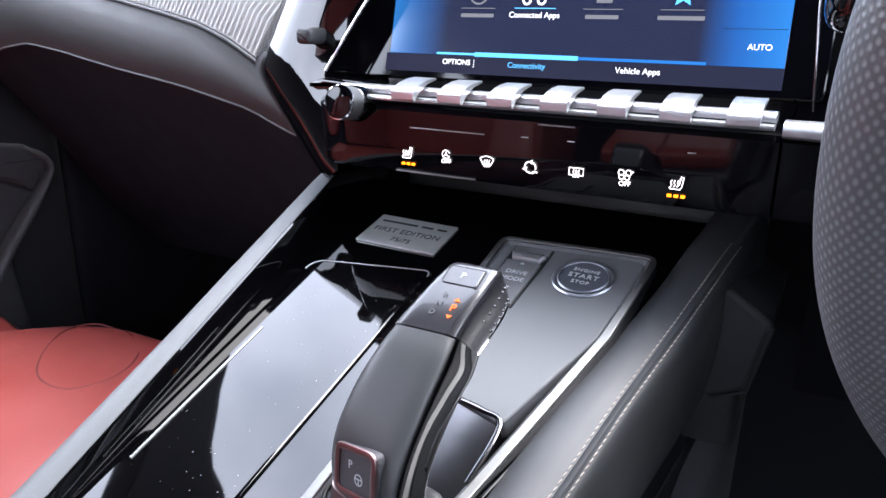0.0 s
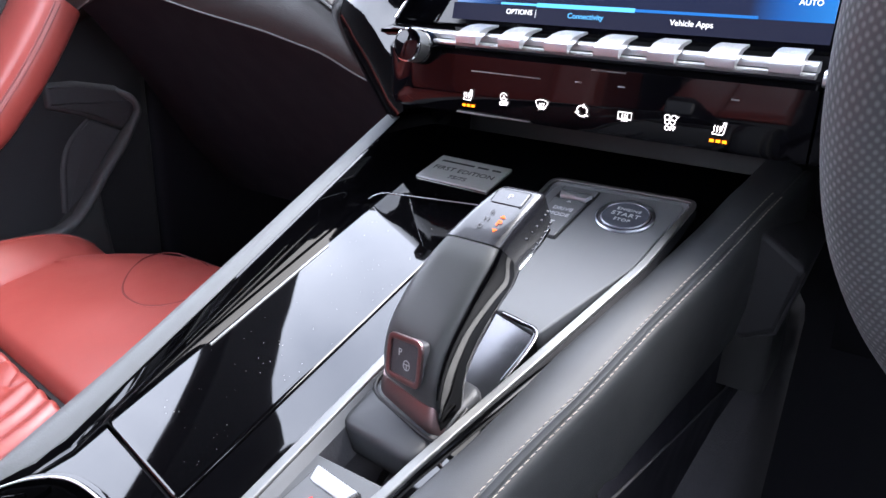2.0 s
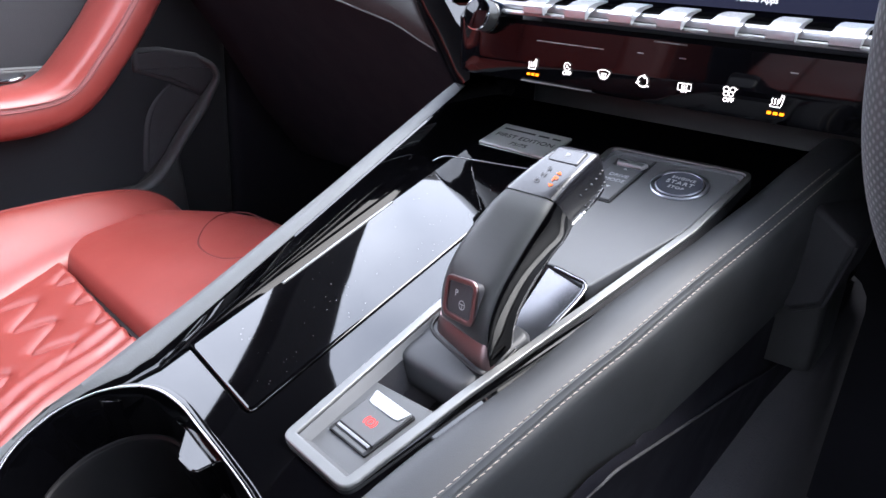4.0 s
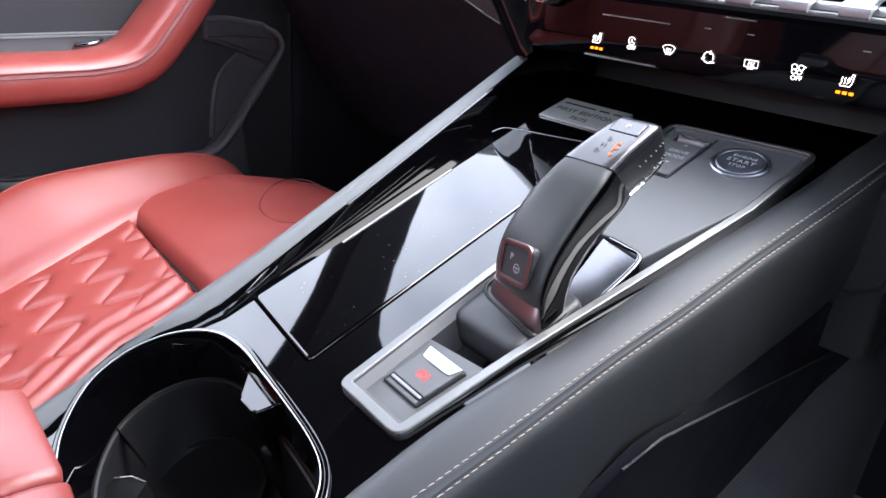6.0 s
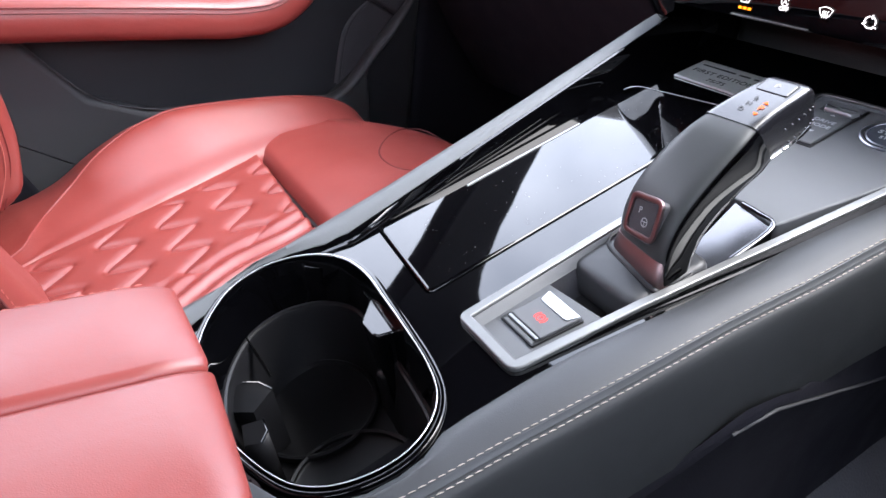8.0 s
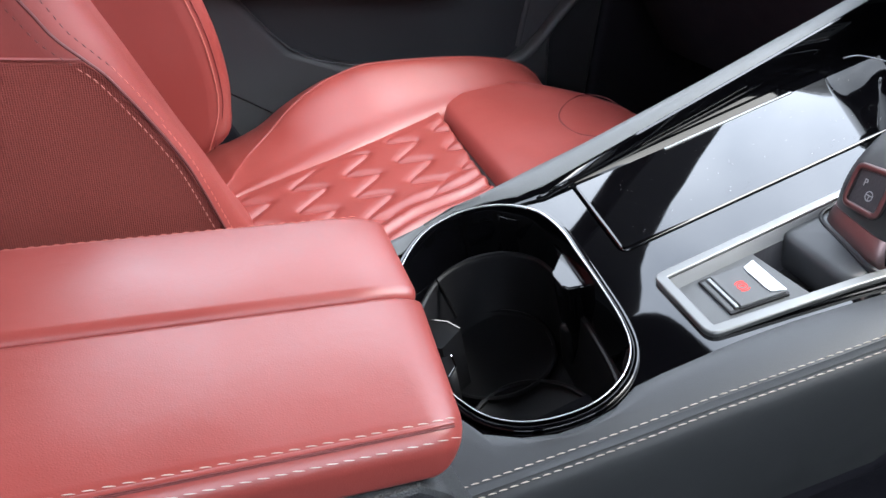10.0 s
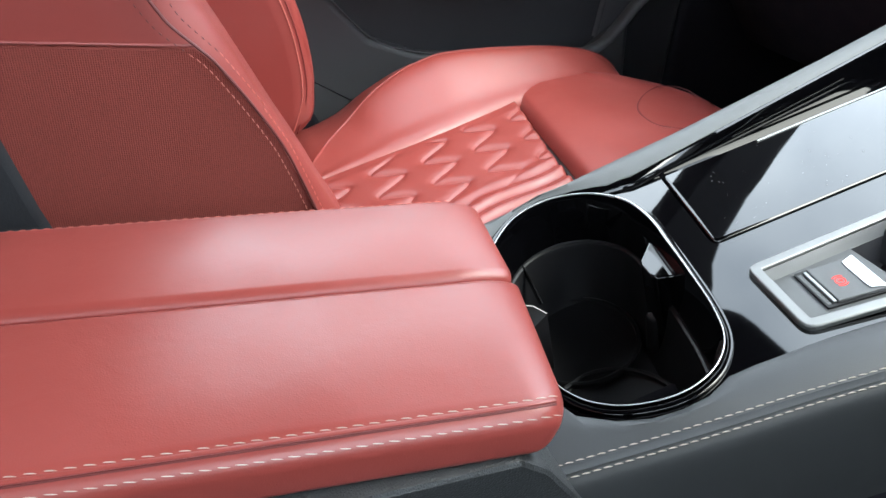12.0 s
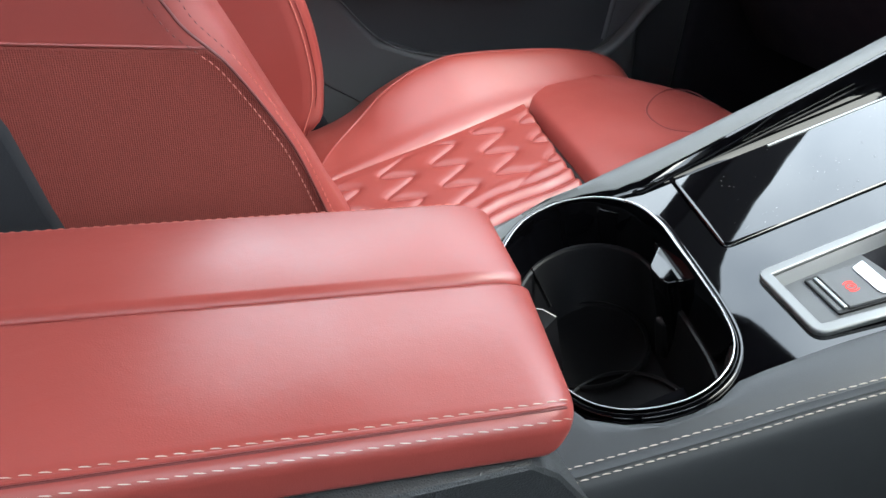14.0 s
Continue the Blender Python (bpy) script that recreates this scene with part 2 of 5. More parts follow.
def sweep(path, section, up=(0, 0, 1), closed=False, scale=None):
    """A section (points across, along up) carried along a path."""
    path = [Vector(p) for p in path]
    rings, m = [], len(path)
    for i, p in enumerate(path):
        a = path[i - 1] if (closed or i > 0) else p
        b = path[(i + 1) % m] if (closed or i + 1 < m) else p
        t = (b - a).normalized()
        side = t.cross(Vector(up)).normalized()
        n = side.cross(t)
        k = scale[i] if scale else 1
        rings.append([p + side * (u * k) + n * (v * k) for u, v in section])
    if closed:
        rings.append(rings[0])
        bm = loft(rings, cap=(False, False))
        bmesh.ops.remove_doubles(bm, verts=bm.verts, dist=1e-6)
        return bm
    return loft(rings)


def oval(a, b, n=16, p=2.0):
    """A rounded section of half widths a and b; p above 2 squares it."""
    out = []
    for k in range(n):
        t = 2 * math.pi * k / n
        c, s = math.cos(t), math.sin(t)
        out.append((a * math.copysign(abs(c) ** (2 / p), c), b * math.copysign(abs(s) ** (2 / p), s)))
    return out


def lathe(profile, n=40, M=None, ring=False):
    """A turned shape; profile is a list of (radius, height), closed on itself for a ring."""
    profile = list(profile) + ([profile[0]] if ring else [])
    rings = [[(r * math.cos(2 * math.pi * k / n), r * math.sin(2 * math.pi * k / n), h) for k in range(n)] for r, h in profile]
    return loft(rings, cap=(not ring, not ring), M=M)


def stitches(path, length=0.0034, gap=0.0018, w=0.00045, up=(0, 0, 1), lift=0.0002, slant=0.08):
    """A row of stitches along a path, one short thread after another."""
    path = [Vector(p) for p in path]
    at, acc = [], 0.0
    for a, b in zip(path, path[1:]):
        d = (b - a).length
        while acc < d:
            at.append((a + (b - a) * (acc / d), (b - a).normalized()))
            acc += length + gap
        acc -= d
    verts, faces = [], []
    for p, t in at:
        side = t.cross(Vector(up)).normalized()
        n = side.cross(t)
        t = (t + side * slant).normalized()
        k0 = len(verts)
        for f, k in ((0, 0.35), (0.3, 1), (0.7, 1), (1, 0.35)):
            c = p + t * (length * f) + n * (lift * (1 if k == 1 else 0))
            for u, v in ((-1, -0.5), (-0.6, 0.8), (0.6, 0.8), (1, -0.5)):
                verts.append(c + side * (u * w * k) + n * (v * w * k))
        for r in range(3):
            for i in range(4):
                j = (i + 1) % 4
                faces.append((k0 + r * 4 + i, k0 + r * 4 + j, k0 + r * 4 + 4 + j, k0 + r * 4 + 4 + i))
    bm = bmesh.new()
    vs = [bm.verts.new(v) for v in verts]
    for f in faces:
        bm.faces.new([vs[i] for i in f])
    return bm


def lettering(text, size, M, spread=1.0, thick=0.00012, align="CENTER"):
    cu = bpy.data.curves.new("letters", "FONT")
    cu.body, cu.size, cu.align_x, cu.align_y, cu.extrude, cu.space_character = text, size, align, "CENTER", thick, spread
    ob = new("letters", cu)
    me = bpy.data.meshes.new_from_object(ob.evaluated_get(bpy.context.evaluated_depsgraph_get()))
    bm = bmesh.new()
    bm.from_mesh(me)
    bpy.data.objects.remove(ob)
    bpy.data.curves.remove(cu)
    bpy.data.meshes.remove(me)
    bm.transform(M)
    return bm


def strokes(lines, w, M, thick=0.0001):
    """Flat ribbons for printed signs; each line is a list of points."""
    bms = []
    for line in lines:
        bms.append(sweep([(x, y, 0) for x, y in line], [(-w / 2, 0), (w / 2, 0), (w / 2, thick), (-w / 2, thick)]))
    bm = join(*bms)
    bm.transform(M)
    return bm


def arc(cx, cy, r, a0, a1, n=14):
    return [(cx + r * math.cos(radians(a0 + (a1 - a0) * k / n)), cy + r * math.sin(radians(a0 + (a1 - a0) * k / n))) for k in range(n + 1)]


# The console's deck rises towards the dashboard: its own frame is x across, v along the slope, h off the surface.
SLOPE = math.atan(0.273)
DECK = Matrix.Translation((0, 0.3165, 0.480)) @ Matrix.Rotation(SLOPE, 4, "X")


def V(y):
    """Along the slope, from a distance along the car."""
    return (y - 0.3165) / math.cos(SLOPE)


def deck(x, y, h=0.0):
    return DECK @ Vector((x, V(y), h))


# The selector frame stands a little steeper than the deck.
GM = Matrix.Translation((0, 0.3165, 0.4806)) @ Matrix.Rotation(SLOPE + radians(1.5), 4, "X")


def VG(y):
    return (y - 0.3165) / math.cos(SLOPE + radians(1.5))


# ---------------------------------------------------------------- the car's shell
def quad_plate(pts, t, material, name, label, category):
    """A panel between four or more corners, t thick along its normal."""
    pts = [Vector(p) for p in pts]
    n = (pts[1] - pts[0]).cross(pts[2] - pts[0]).normalized() * t
    return solid(name, loft([pts, [p + n for p in pts]]), material, label, category, "structure", 20)


def grid_ground():
    bm = bmesh.new()
    bmesh.ops.create_grid(bm, x_segments=8, y_segments=8, size=400)
    bm.transform(Matrix.Translation((0, 0, -0.35)))
    return solid("ground", bm, GROUND, "grey tarmac under and round the car", "ground", "structure")


grid_ground()
solid("floor", box(-0.78, 0.78, -1.6, 1.3, -0.02, 0.0, 0.005), CARPET, "black carpeted floor of the car", "floor", "structure")
solid("tunnel", slab(rpoly([(-0.13, -1.5), (0.10, -1.5), (0.10, 1.25), (-0.13, 1.25)], 0.02), 0.0, 0.33, 0.05, 4), CARPET, "black carpeted centre tunnel under the console", "tunnel", "structure")
quad_plate([(-0.78, 1.15, 0), (0.78, 1.15, 0), (0.78, 1.3, 0.9), (-0.78, 1.3, 0.9)], -0.02, BLACKTRIM, "wall_front", "black bulkhead behind the dashboard", "bulkhead")
quad_plate([(-0.78, -1.6, 0), (0.78, -1.6, 0), (0.78, -1.7, 0.98), (-0.78, -1.7, 0.98)], 0.02, DARK, "wall_rear", "dark load bay wall behind the seats", "wall")
ROOF = [(-0.61, 0.58), (0.61, 0.58), (0.61, -1.6), (-0.61, -1.6)]
solid("ceiling", slab(rpoly(ROOF, 0.08), 1.24, 1.27, 0.01), LINER, "black fabric roof lining", "ceiling", "structure")


def pillar(name, a, b, w, d, label):
    return solid(name, sweep([a, b], oval(w, d, 14, 3), up=(1, 0, 0)), LINER, label, "pillar", "structure")


WINDOW_TOP = [(0.99, 0.82), (0.80, 0.903), (0.65, 0.967), (0.62, 0.978), (0.593, 0.991), (0.565, 1.007), (0.545, 1.019), (0.522, 1.030), (0.46, 1.054), (0.408, 1.068), (0.345, 1.082), (0.20, 1.094), (-0.10, 1.10)]
SCREEN_EDGE = [(-0.10, 1.262), (0.555, 1.262), (0.574, 1.215), (0.584, 1.168), (0.606, 1.134), (0.640, 1.106), (0.672, 1.077), (0.705, 1.058), (0.740, 1.031), (0.785, 1.004), (1.02, 0.865)]
frame_poly = [Vector(p) for p in WINDOW_TOP + SCREEN_EDGE]
MX = Matrix(((0, 0, 1, 0), (1, 0, 0, 0), (0, 1, 0, 0), (0, 0, 0, 1)))
solid("pillar_front_passenger", slab(frame_poly, -0.665, -0.62, 0.004, 2, MX), LINER, "dark windscreen pillar and roof rail on the passenger side", "pillar", "structure")
pillar("pillar_front_driver", (0.72, 1.04, 0.86), (0.60, 0.50, 1.26), 0.060, 0.05, "dark windscreen pillar on the driver's side")
pillar("pillar_middle_passenger", (-0.74, -0.12, 0.0), (-0.61, -0.20, 1.26), 0.06, 0.05, "dark door pillar behind the passenger")
pillar("pillar_middle_driver", (0.74, -0.12, 0.0), (0.61, -0.20, 1.26), 0.06, 0.05, "dark door pillar behind the driver")
pillar("rail_roof_passenger", (-0.640, -0.10, 1.165), (-0.640, -1.6, 1.165), 0.10, 0.05, "dark roof rail over the passenger door")
pillar("rail_roof_driver", (0.625, 0.30, 1.205), (0.625, -1.6, 1.205), 0.07, 0.05, "dark roof rail over the driver's door")
solid("sill_driver", box(0.70, 0.80, -1.5, 1.15, -0.02, 0.10, 0.02), PLASTIC, "black door sill on the driver's side", "sill", "structure")
solid("side_rear_passenger", box(-0.80, -0.74, -1.6, -0.10, 0.0, 0.86, 0.02), DARK, "dark rear side trim on the passenger side", "wall", "structure")
# Unseen; raised past the window line to keep light out behind the driver.
solid("side_rear_driver", box(0.74, 0.80, -1.6, -0.10, 0.0, 1.04, 0.02), DARK, "dark unseen rear wall on the driver's side, raised to hold light back", "wall", "structure")
# Unseen wall beside the driver; its height sets how much light comes in.
solid("side_driver_blocker", box(0.74, 0.80, -0.10, 0.80, 0.0, 0.77, 0.02), DARK, "plain dark wall added on the driver's side to block light", "wall", "structure")
solid("side_front_passenger", box(-0.80, -0.74, 0.80, 1.3, 0.0, 0.86, 0.02), BLACKTRIM, "dark kick panel beside the passenger footwell", "wall", "structure")
solid("side_front_driver", box(0.74, 0.80, 0.80, 1.3, 0.0, 0.86, 0.02), DARK, "dark kick panel beside the driver's footwell", "wall", "structure")


# ---------------------------------------------------------------- centre console
def table(rows, y):
    ys, xs = zip(*rows)
    return float(np.interp(y, ys, xs))


PAD_IN = [(0.15, -0.06), (0.185, -0.05), (0.196, -0.02), (0.204, 0.0120), (0.2125, 0.0210), (0.2215, 0.0272), (0.230, 0.0318), (0.240, 0.0342), (0.2545, 0.0348), (0.264, 0.0325), (0.272, 0.0285), (0.286, 0.0288), (0.3035, 0.0300), (0.316, 0.0305), (0.344, 0.034), (0.405, 0.046),
          (0.469, 0.054), (0.504, 0.060), (0.542, 0.068), (0.570, 0.0735), (0.604, 0.0795), (0.648, 0.085), (0.669, 0.089), (0.70, 0.093)]
DECK_RIGHT = [(0.12, 0.036), (0.25, 0.0385), (0.316, 0.036), (0.405, 0.050), (0.469, 0.058), (0.542, 0.072), (0.604, 0.083), (0.70, 0.096)]
STITCH = [(0.15, 0.031), (0.186, 0.0344), (0.2165, 0.0391), (0.2385, 0.0424), (0.2613, 0.0455), (0.29, 0.0490), (0.319, 0.0535), (0.35, 0.058), (0.402, 0.065), (0.428, 0.0695), (0.451, 0.074), (0.51, 0.0825), (0.577, 0.0945), (0.64, 0.1045), (0.70, 0.115)]
RAIL_OUT = [(0.10, -0.125), (0.236, -0.1355), (0.26, -0.1395), (0.277, -0.141), (0.314, -0.144), (0.351, -0.1455), (0.393, -0.1498), (0.44, -0.1548), (0.469, -0.158), (0.504, -0.163), (0.545, -0.168), (0.606, -0.176), (0.645, -0.1795), (0.68, -0.183)]
RAIL_IN = [(0.10, -0.100), (0.22, -0.113), (0.236, -0.1215), (0.25, -0.1310), (0.26, -0.1345), (0.275, -0.1325), (0.30, -0.1220), (0.31, -0.1195), (0.341, -0.1238), (0.38, -0.1290), (0.452, -0.1384), (0.493, -0.1440), (0.628, -0.1625), (0.68, -0.1690)]


def rail_up(y):
    return 0.002 + 0.028 * max(0.0, y - 0.25) / 0.388


LID = [(-0.122, V(0.334)), (-0.048, V(0.3195)), (-0.0545, V(0.579)), (-0.1385, V(0.567))]
GEAR = [(-0.0225, VG(0.318)), (0.0245, VG(0.3125)), (0.0360, VG(0.379)), (0.0560, VG(0.473)), (0.0705, VG(0.542)), (0.0775, VG(0.6180)), (-0.0235, VG(0.6145)), (-0.0210, VG(0.429))]
CUP = [(-0.062, 0.2030), (-0.025, 0.2030), (0.006, 0.2098), (0.0212, 0.2210), (0.0288, 0.2370), (0.0302, 0.2545), (0.0242, 0.2710), (0.0122, 0.2832), (-0.006, 0.2905), (-0.032, 0.2962), (-0.058, 0.3010), (-0.082, 0.3050), (-0.1035, 0.3035), (-0.1200, 0.2935), (-0.1290, 0.2800), (-0.1318, 0.2630), (-0.1240, 0.2400), (-0.098, 0.2165)]
lid_poly = rpoly(LID, [0.004, 0.004, 0.006, 0.012])
gear_poly = rpoly(GEAR, [0.006, 0.007, 0.05, 0.05, 0.05, 0.010, 0.010, 0.05])
cup_poly = [Vector((p.x, V(p.y))) for p in spline([(x, y, 0) for x, y in CUP], 6, True)]

console = thing("centre_console", (-0.03, 0.35, 0.33), "black centre console with gloss deck, grey rails and stitched pad", "centre console")


def deck_sheet():
    """The gloss deck, open where the lid, the selector frame and the cup holder sit."""
    bm = bmesh.new()
    left = [(table(RAIL_IN, y) + 0.001, V(y)) for y in np.linspace(0.12, 0.68, 24)]
    right = [(table(DECK_RIGHT, y), V(y)) for y in np.linspace(0.68, 0.12, 24)]
    edges = []
    for loop in (left + right, inset(lid_poly, -0.0014), inset(gear_poly, 0.004), inset(cup_poly, 0.001)):
        vs = [bm.verts.new((p[0], p[1], 0)) for p in loop]
        edges += [bm.edges.new((vs[i - 1], vs[i])) for i in range(len(vs))]
    bmesh.ops.triangle_fill(bm, use_beauty=True, use_dissolve=False, edges=edges)
    ret = bmesh.ops.extrude_face_region(bm, geom=list(bm.faces))
    bmesh.ops.translate(bm, verts=[v for v in ret["geom"] if isinstance(v, bmesh.types.BMVert)], vec=(0, 0, -0.004))
    bm.transform(DECK)
    return bm


part("deck", deck_sheet(), PIANO, console, "glossy piano black deck with fine dust")
part("under_tray", slab(inset(lid_poly, -0.004), -0.03, -0.006, 0.001, 1, DECK), HOLDER, console)
lid = part("storage_lid", slab(lid_poly, -0.003, 0.0006, 0.0020, 5, DECK), PIANO, console, "glossy piano black storage lid, closed")
def dust(poly_box, count):
    """Fine specks of dust lying on the gloss."""
    bm = bmesh.new()
    rnd = random.Random(4)
    for _ in range(count):
        x, y = rnd.uniform(*poly_box[0]), rnd.uniform(*poly_box[1])
        r = rnd.choice((0.00012, 0.00016, 0.0002, 0.00028))
        c = DECK @ Vector((x, V(y), 0.0007))
        ring = [bm.verts.new(c + DECK.to_3x3() @ Vector((r * math.cos(k * 1.2566), r * math.sin(k * 1.2566) * rnd.uniform(0.5, 1.3), 0))) for k in range(5)]
        top = bm.verts.new(c + up_deck * r * 0.6)
        for k in range(5):
            bm.faces.new((ring[k], ring[(k + 1) % 5], top))
    return bm


up_deck = DECK.to_3x3() @ Vector((0, 0, 1))
tagged(part("dust", dust(((-0.118, -0.054), (0.335, 0.55)), 110), GREYINK, lid, "pale dust specks"), kind="stuff")
# A satin strip stands in for the highlight along the lid's front edge.
edge_line = [DECK @ Vector((p[0], p[1], 0.0002)) for p in inset(lid_poly, 0.0004) if p[1] > V(0.553)]
part("lid_edge_glint", sweep(edge_line, oval(0.0004, 0.0004, 8)), SATIN, lid, "thin satin strip standing in for the front edge's highlight")
strip = [DECK @ Vector((x, V(y), 0.0008)) for x, y in ((-0.1165, 0.396), (-0.1195, 0.445), (-0.1225, 0.497))]
part("finger_strip", sweep(spline(strip, 6), oval(0.0008, 0.0005, 10, 3)), SATIN, lid, "thin satin strip")


def rail_mesh():
    rings = []
    for y in np.linspace(0.10, 0.70, 34):
        o, i, u = table(RAIL_OUT, y), table(RAIL_IN, y), rail_up(y)
        base = deck(0, y).z
        w = i - o
        pts = [(i, -0.004), (i, u - 0.004), (i - 0.0012, u - 0.001), (i - 0.004, u), (i - w * 0.55, u + 0.001), (o + 0.003, u - 0.0005),
               (o + 0.0006, u - 0.003), (o - 0.001, u - 0.008), (o - 0.004, u - 0.05), (o - 0.006, u - 0.16), (i, u - 0.16)]
        rings.append([(x, y, base + h) for x, h in pts])
    return loft(rings)


wall_rings = []
for y in np.linspace(0.14, 0.70, 30):
    i, u, base = table(RAIL_IN, y), rail_up(y), deck(0, y).z
    wall_rings.append([(i - 0.001, y, base - 0.006), (i + 0.0045, y, base - 0.006), (i + 0.0040, y, base + 0.0006), (i + 0.0022, y, base + u * 0.5), (i + 0.0005, y, base + u - 0.0020), (i - 0.001, y, base + u - 0.0015)])
part("inner_wall", loft(wall_rings), PIANO, console, "gloss black inner wall of the rail")
part("side_rail", rail_mesh(), SOFT, console, "matt grey soft-touch side rail")


def pad_mesh(upper):
    """The pad's upper face as far as the stitched valley, or the shade-darkened panel that drops from it."""
    rings = []
    for y in np.linspace(0.158, 0.70, 44):
        i, s = table(PAD_IN, y), table(STITCH, y)
        base = deck(0, y).z
        m = (i + s) / 2
        if upper:
            pts = [(i + 0.002, -0.02), (i, -0.002), (i + 0.0007, 0.0008), (i + 0.003, 0.0022), (m, 0.0032), (s - 0.004, 0.0022), (s, 0.0010), (s + 0.0020, 0.0004), (s + 0.0030, -0.0012), (s + 0.0038, -0.0018), (s + 0.0038, -0.02)]
        else:
            pts = [(s + 0.0036, -0.02), (s + 0.0037, -0.0019), (s + 0.0046, -0.0012), (s + 0.0060, -0.0006), (s + 0.0078, -0.0012), (s + 0.0094, -0.0034), (s + 0.0104, -0.0075), (s + 0.0110, -0.016), (s + 0.0110, -0.032), (s + 0.0098, -0.056), (s + 0.006, -0.078), (s + 0.002, -0.082), (i, -0.082), (i, -0.02)]
        rings.append([(x, y, base + h) for x, h in pts])
    return loft(rings)


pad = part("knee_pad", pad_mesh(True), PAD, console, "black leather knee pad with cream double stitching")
part("knee_panel", pad_mesh(False), PAD_SHADED, pad, "black leather panel below the stitching, its shade put into the colour")
for off, h in ((0.0010, 0.0011), (0.0066, -0.0005)):
    row = [(table(STITCH, y) + off, y, deck(0, y).z + h) for y in np.linspace(0.186, 0.66, 60)]
    part("stitching", stitches(row, 0.0034, 0.0010, 0.00022, slant=0.12), THREAD, pad, "cream stitching")


def crease_at(y):
    """The lower trim's outward crease, which falls towards the footwell: x and z."""
    f = max(0.0, min(1.0, (y - 0.392) / 0.03))
    s, base = table(STITCH, min(y, 0.70)), deck(0, min(y, 0.70)).z
    return (s + 0.008) * (1 - f) + 0.089 * f, (base - 0.082) * (1 - f) + (0.459 - 0.237 * (y - 0.4215)) * f


def side_panel():
    rings = []
    for y in np.linspace(0.14, 1.12, 40):
        s, base = table(STITCH, min(y, 0.70)), deck(0, min(y, 0.70)).z
        cx, cz = crease_at(y)
        top = min(base - 0.070, cz + 0.05)
        rings.append([(min(s + 0.004, cx - 0.002), y, top), (cx - 0.003, y, cz + 0.006), (cx, y, cz), (cx - 0.002, y, cz - 0.004), (cx - 0.010, y, cz - 0.05), (cx - 0.006, y, 0.02), (-0.03, y, 0.02), (-0.03, y, top)])
    return loft(rings)


part("side_panel", side_panel(), BLACKTRIM, console, "dark lower side panel", 75)
# Light caught along the crease, built as a paler strip.
part("side_edge_glint", sweep([(crease_at(y)[0] + 0.0004, y, crease_at(y)[1] + 0.0004) for y in np.linspace(0.41, 0.78, 16)], oval(0.0009, 0.0009, 8)), DARK, console, "paler strip standing in for the lit edge along the lower side")

# the satin frame round the gear selector
ring_path = [GM @ Vector((p[0], p[1], 0.0012)) for p in inset(gear_poly, 0.0028)]
ring_scale = [0.84 if p[1] < 0.012 else (0.5 if p[1] > 0.29 else 0.74) for p in gear_poly]
band = [(0.0034, -0.002), (0.0034, 0.0003), (0.0030, 0.0010), (0.0024, 0.0013), (-0.0024, 0.0013), (-0.0030, 0.0010), (-0.0034, 0.0002), (-0.0034, -0.002)]
up_deck = DECK.to_3x3() @ Vector((0, 0, 1))
part("selector_frame", sweep(ring_path, band, up_deck, True, ring_scale), FRAMESATIN, console, "satin silver selector frame", 14)
inner = inset(gear_poly, 0.006)
tray = [(-0.0185, VG(0.480)), (0.0175, VG(0.480)), (0.0415, VG(0.4715)), (0.0640, VG(0.541)), (0.0705, VG(0.6110)), (-0.0165, VG(0.6070))]
skirt = loft([[(p[0], p[1], 0.0005) for p in inset(gear_poly, 0.0010)], [(p[0], p[1], -0.006) for p in inset(gear_poly, -0.0008)], [(p[0], p[1], -0.014) for p in inset(gear_poly, -0.0008)]], cap=(False, False), M=GM)
part("frame_skirt", skirt, SMOKE, console, "dark metal skirt of the frame")
part("switch_tray", slab(rpoly(tray, [0.002, 0.004, 0.004, 0.03, 0.008, 0.008]), -0.010, 0.0005, 0.0012, 3, GM), INSERT, console, "anthracite switch tray")
slope = loft([[(p[0], p[1], 0.0006) for p in inset(gear_poly, 0.0052)], [(p[0], p[1], 0.0002) for p in inset(gear_poly, 0.0060)], [(p[0], p[1], -0.0038) for p in inset(gear_poly, 0.0088)], [(p[0], p[1], -0.0044) for p in inset(gear_poly, 0.0096)]], cap=(False, False), M=GM)
part("recess_slope", slope, INSERT, console, "anthracite slope inside the frame")
well = loft([[(p[0], p[1], -0.0044) for p in inset(gear_poly, 0.0096)], [(p[0], p[1], -0.020) for p in inset(gear_poly, 0.0105)], [(p[0], p[1], -0.022) for p in inset(gear_poly, 0.0120)]], cap=(False, True), M=GM)
part("selector_well", well, DARK, console, "dark well round the selector")
sw = [(-0.0170, VG(0.3245)), (0.0200, VG(0.3200)), (0.0270, VG(0.368)), (-0.0170, VG(0.368))]
part("switch_surround", slab(rpoly(sw, 0.003), -0.014, -0.0042, 0.0008, 3, GM), INSERT, console, "anthracite panel round the brake switch")

# the boot and the polished ramp beside the lever
boot = [(-0.0165, VG(0.386)), (0.030, VG(0.382)), (0.036, VG(0.432)), (-0.0165, VG(0.440))]
part("boot", slab(rpoly(boot, 0.008), -0.020, -0.0015, 0.004, 4, GM, 0.001), BOOT, console, "soft matt black collar at the lever's foot")
ramp = loft([[GM @ Vector(p) for p in ((0.022, VG(0.398), -0.013), (0.0375, VG(0.392), -0.013), (0.0375, VG(0.392), -0.02), (0.022, VG(0.398), -0.02))],
             [GM @ Vector(p) for p in ((0.0135, VG(0.479), -0.0012), (0.0415, VG(0.4710), -0.0012), (0.0415, VG(0.4710), -0.02), (0.0135, VG(0.479), -0.02))]])
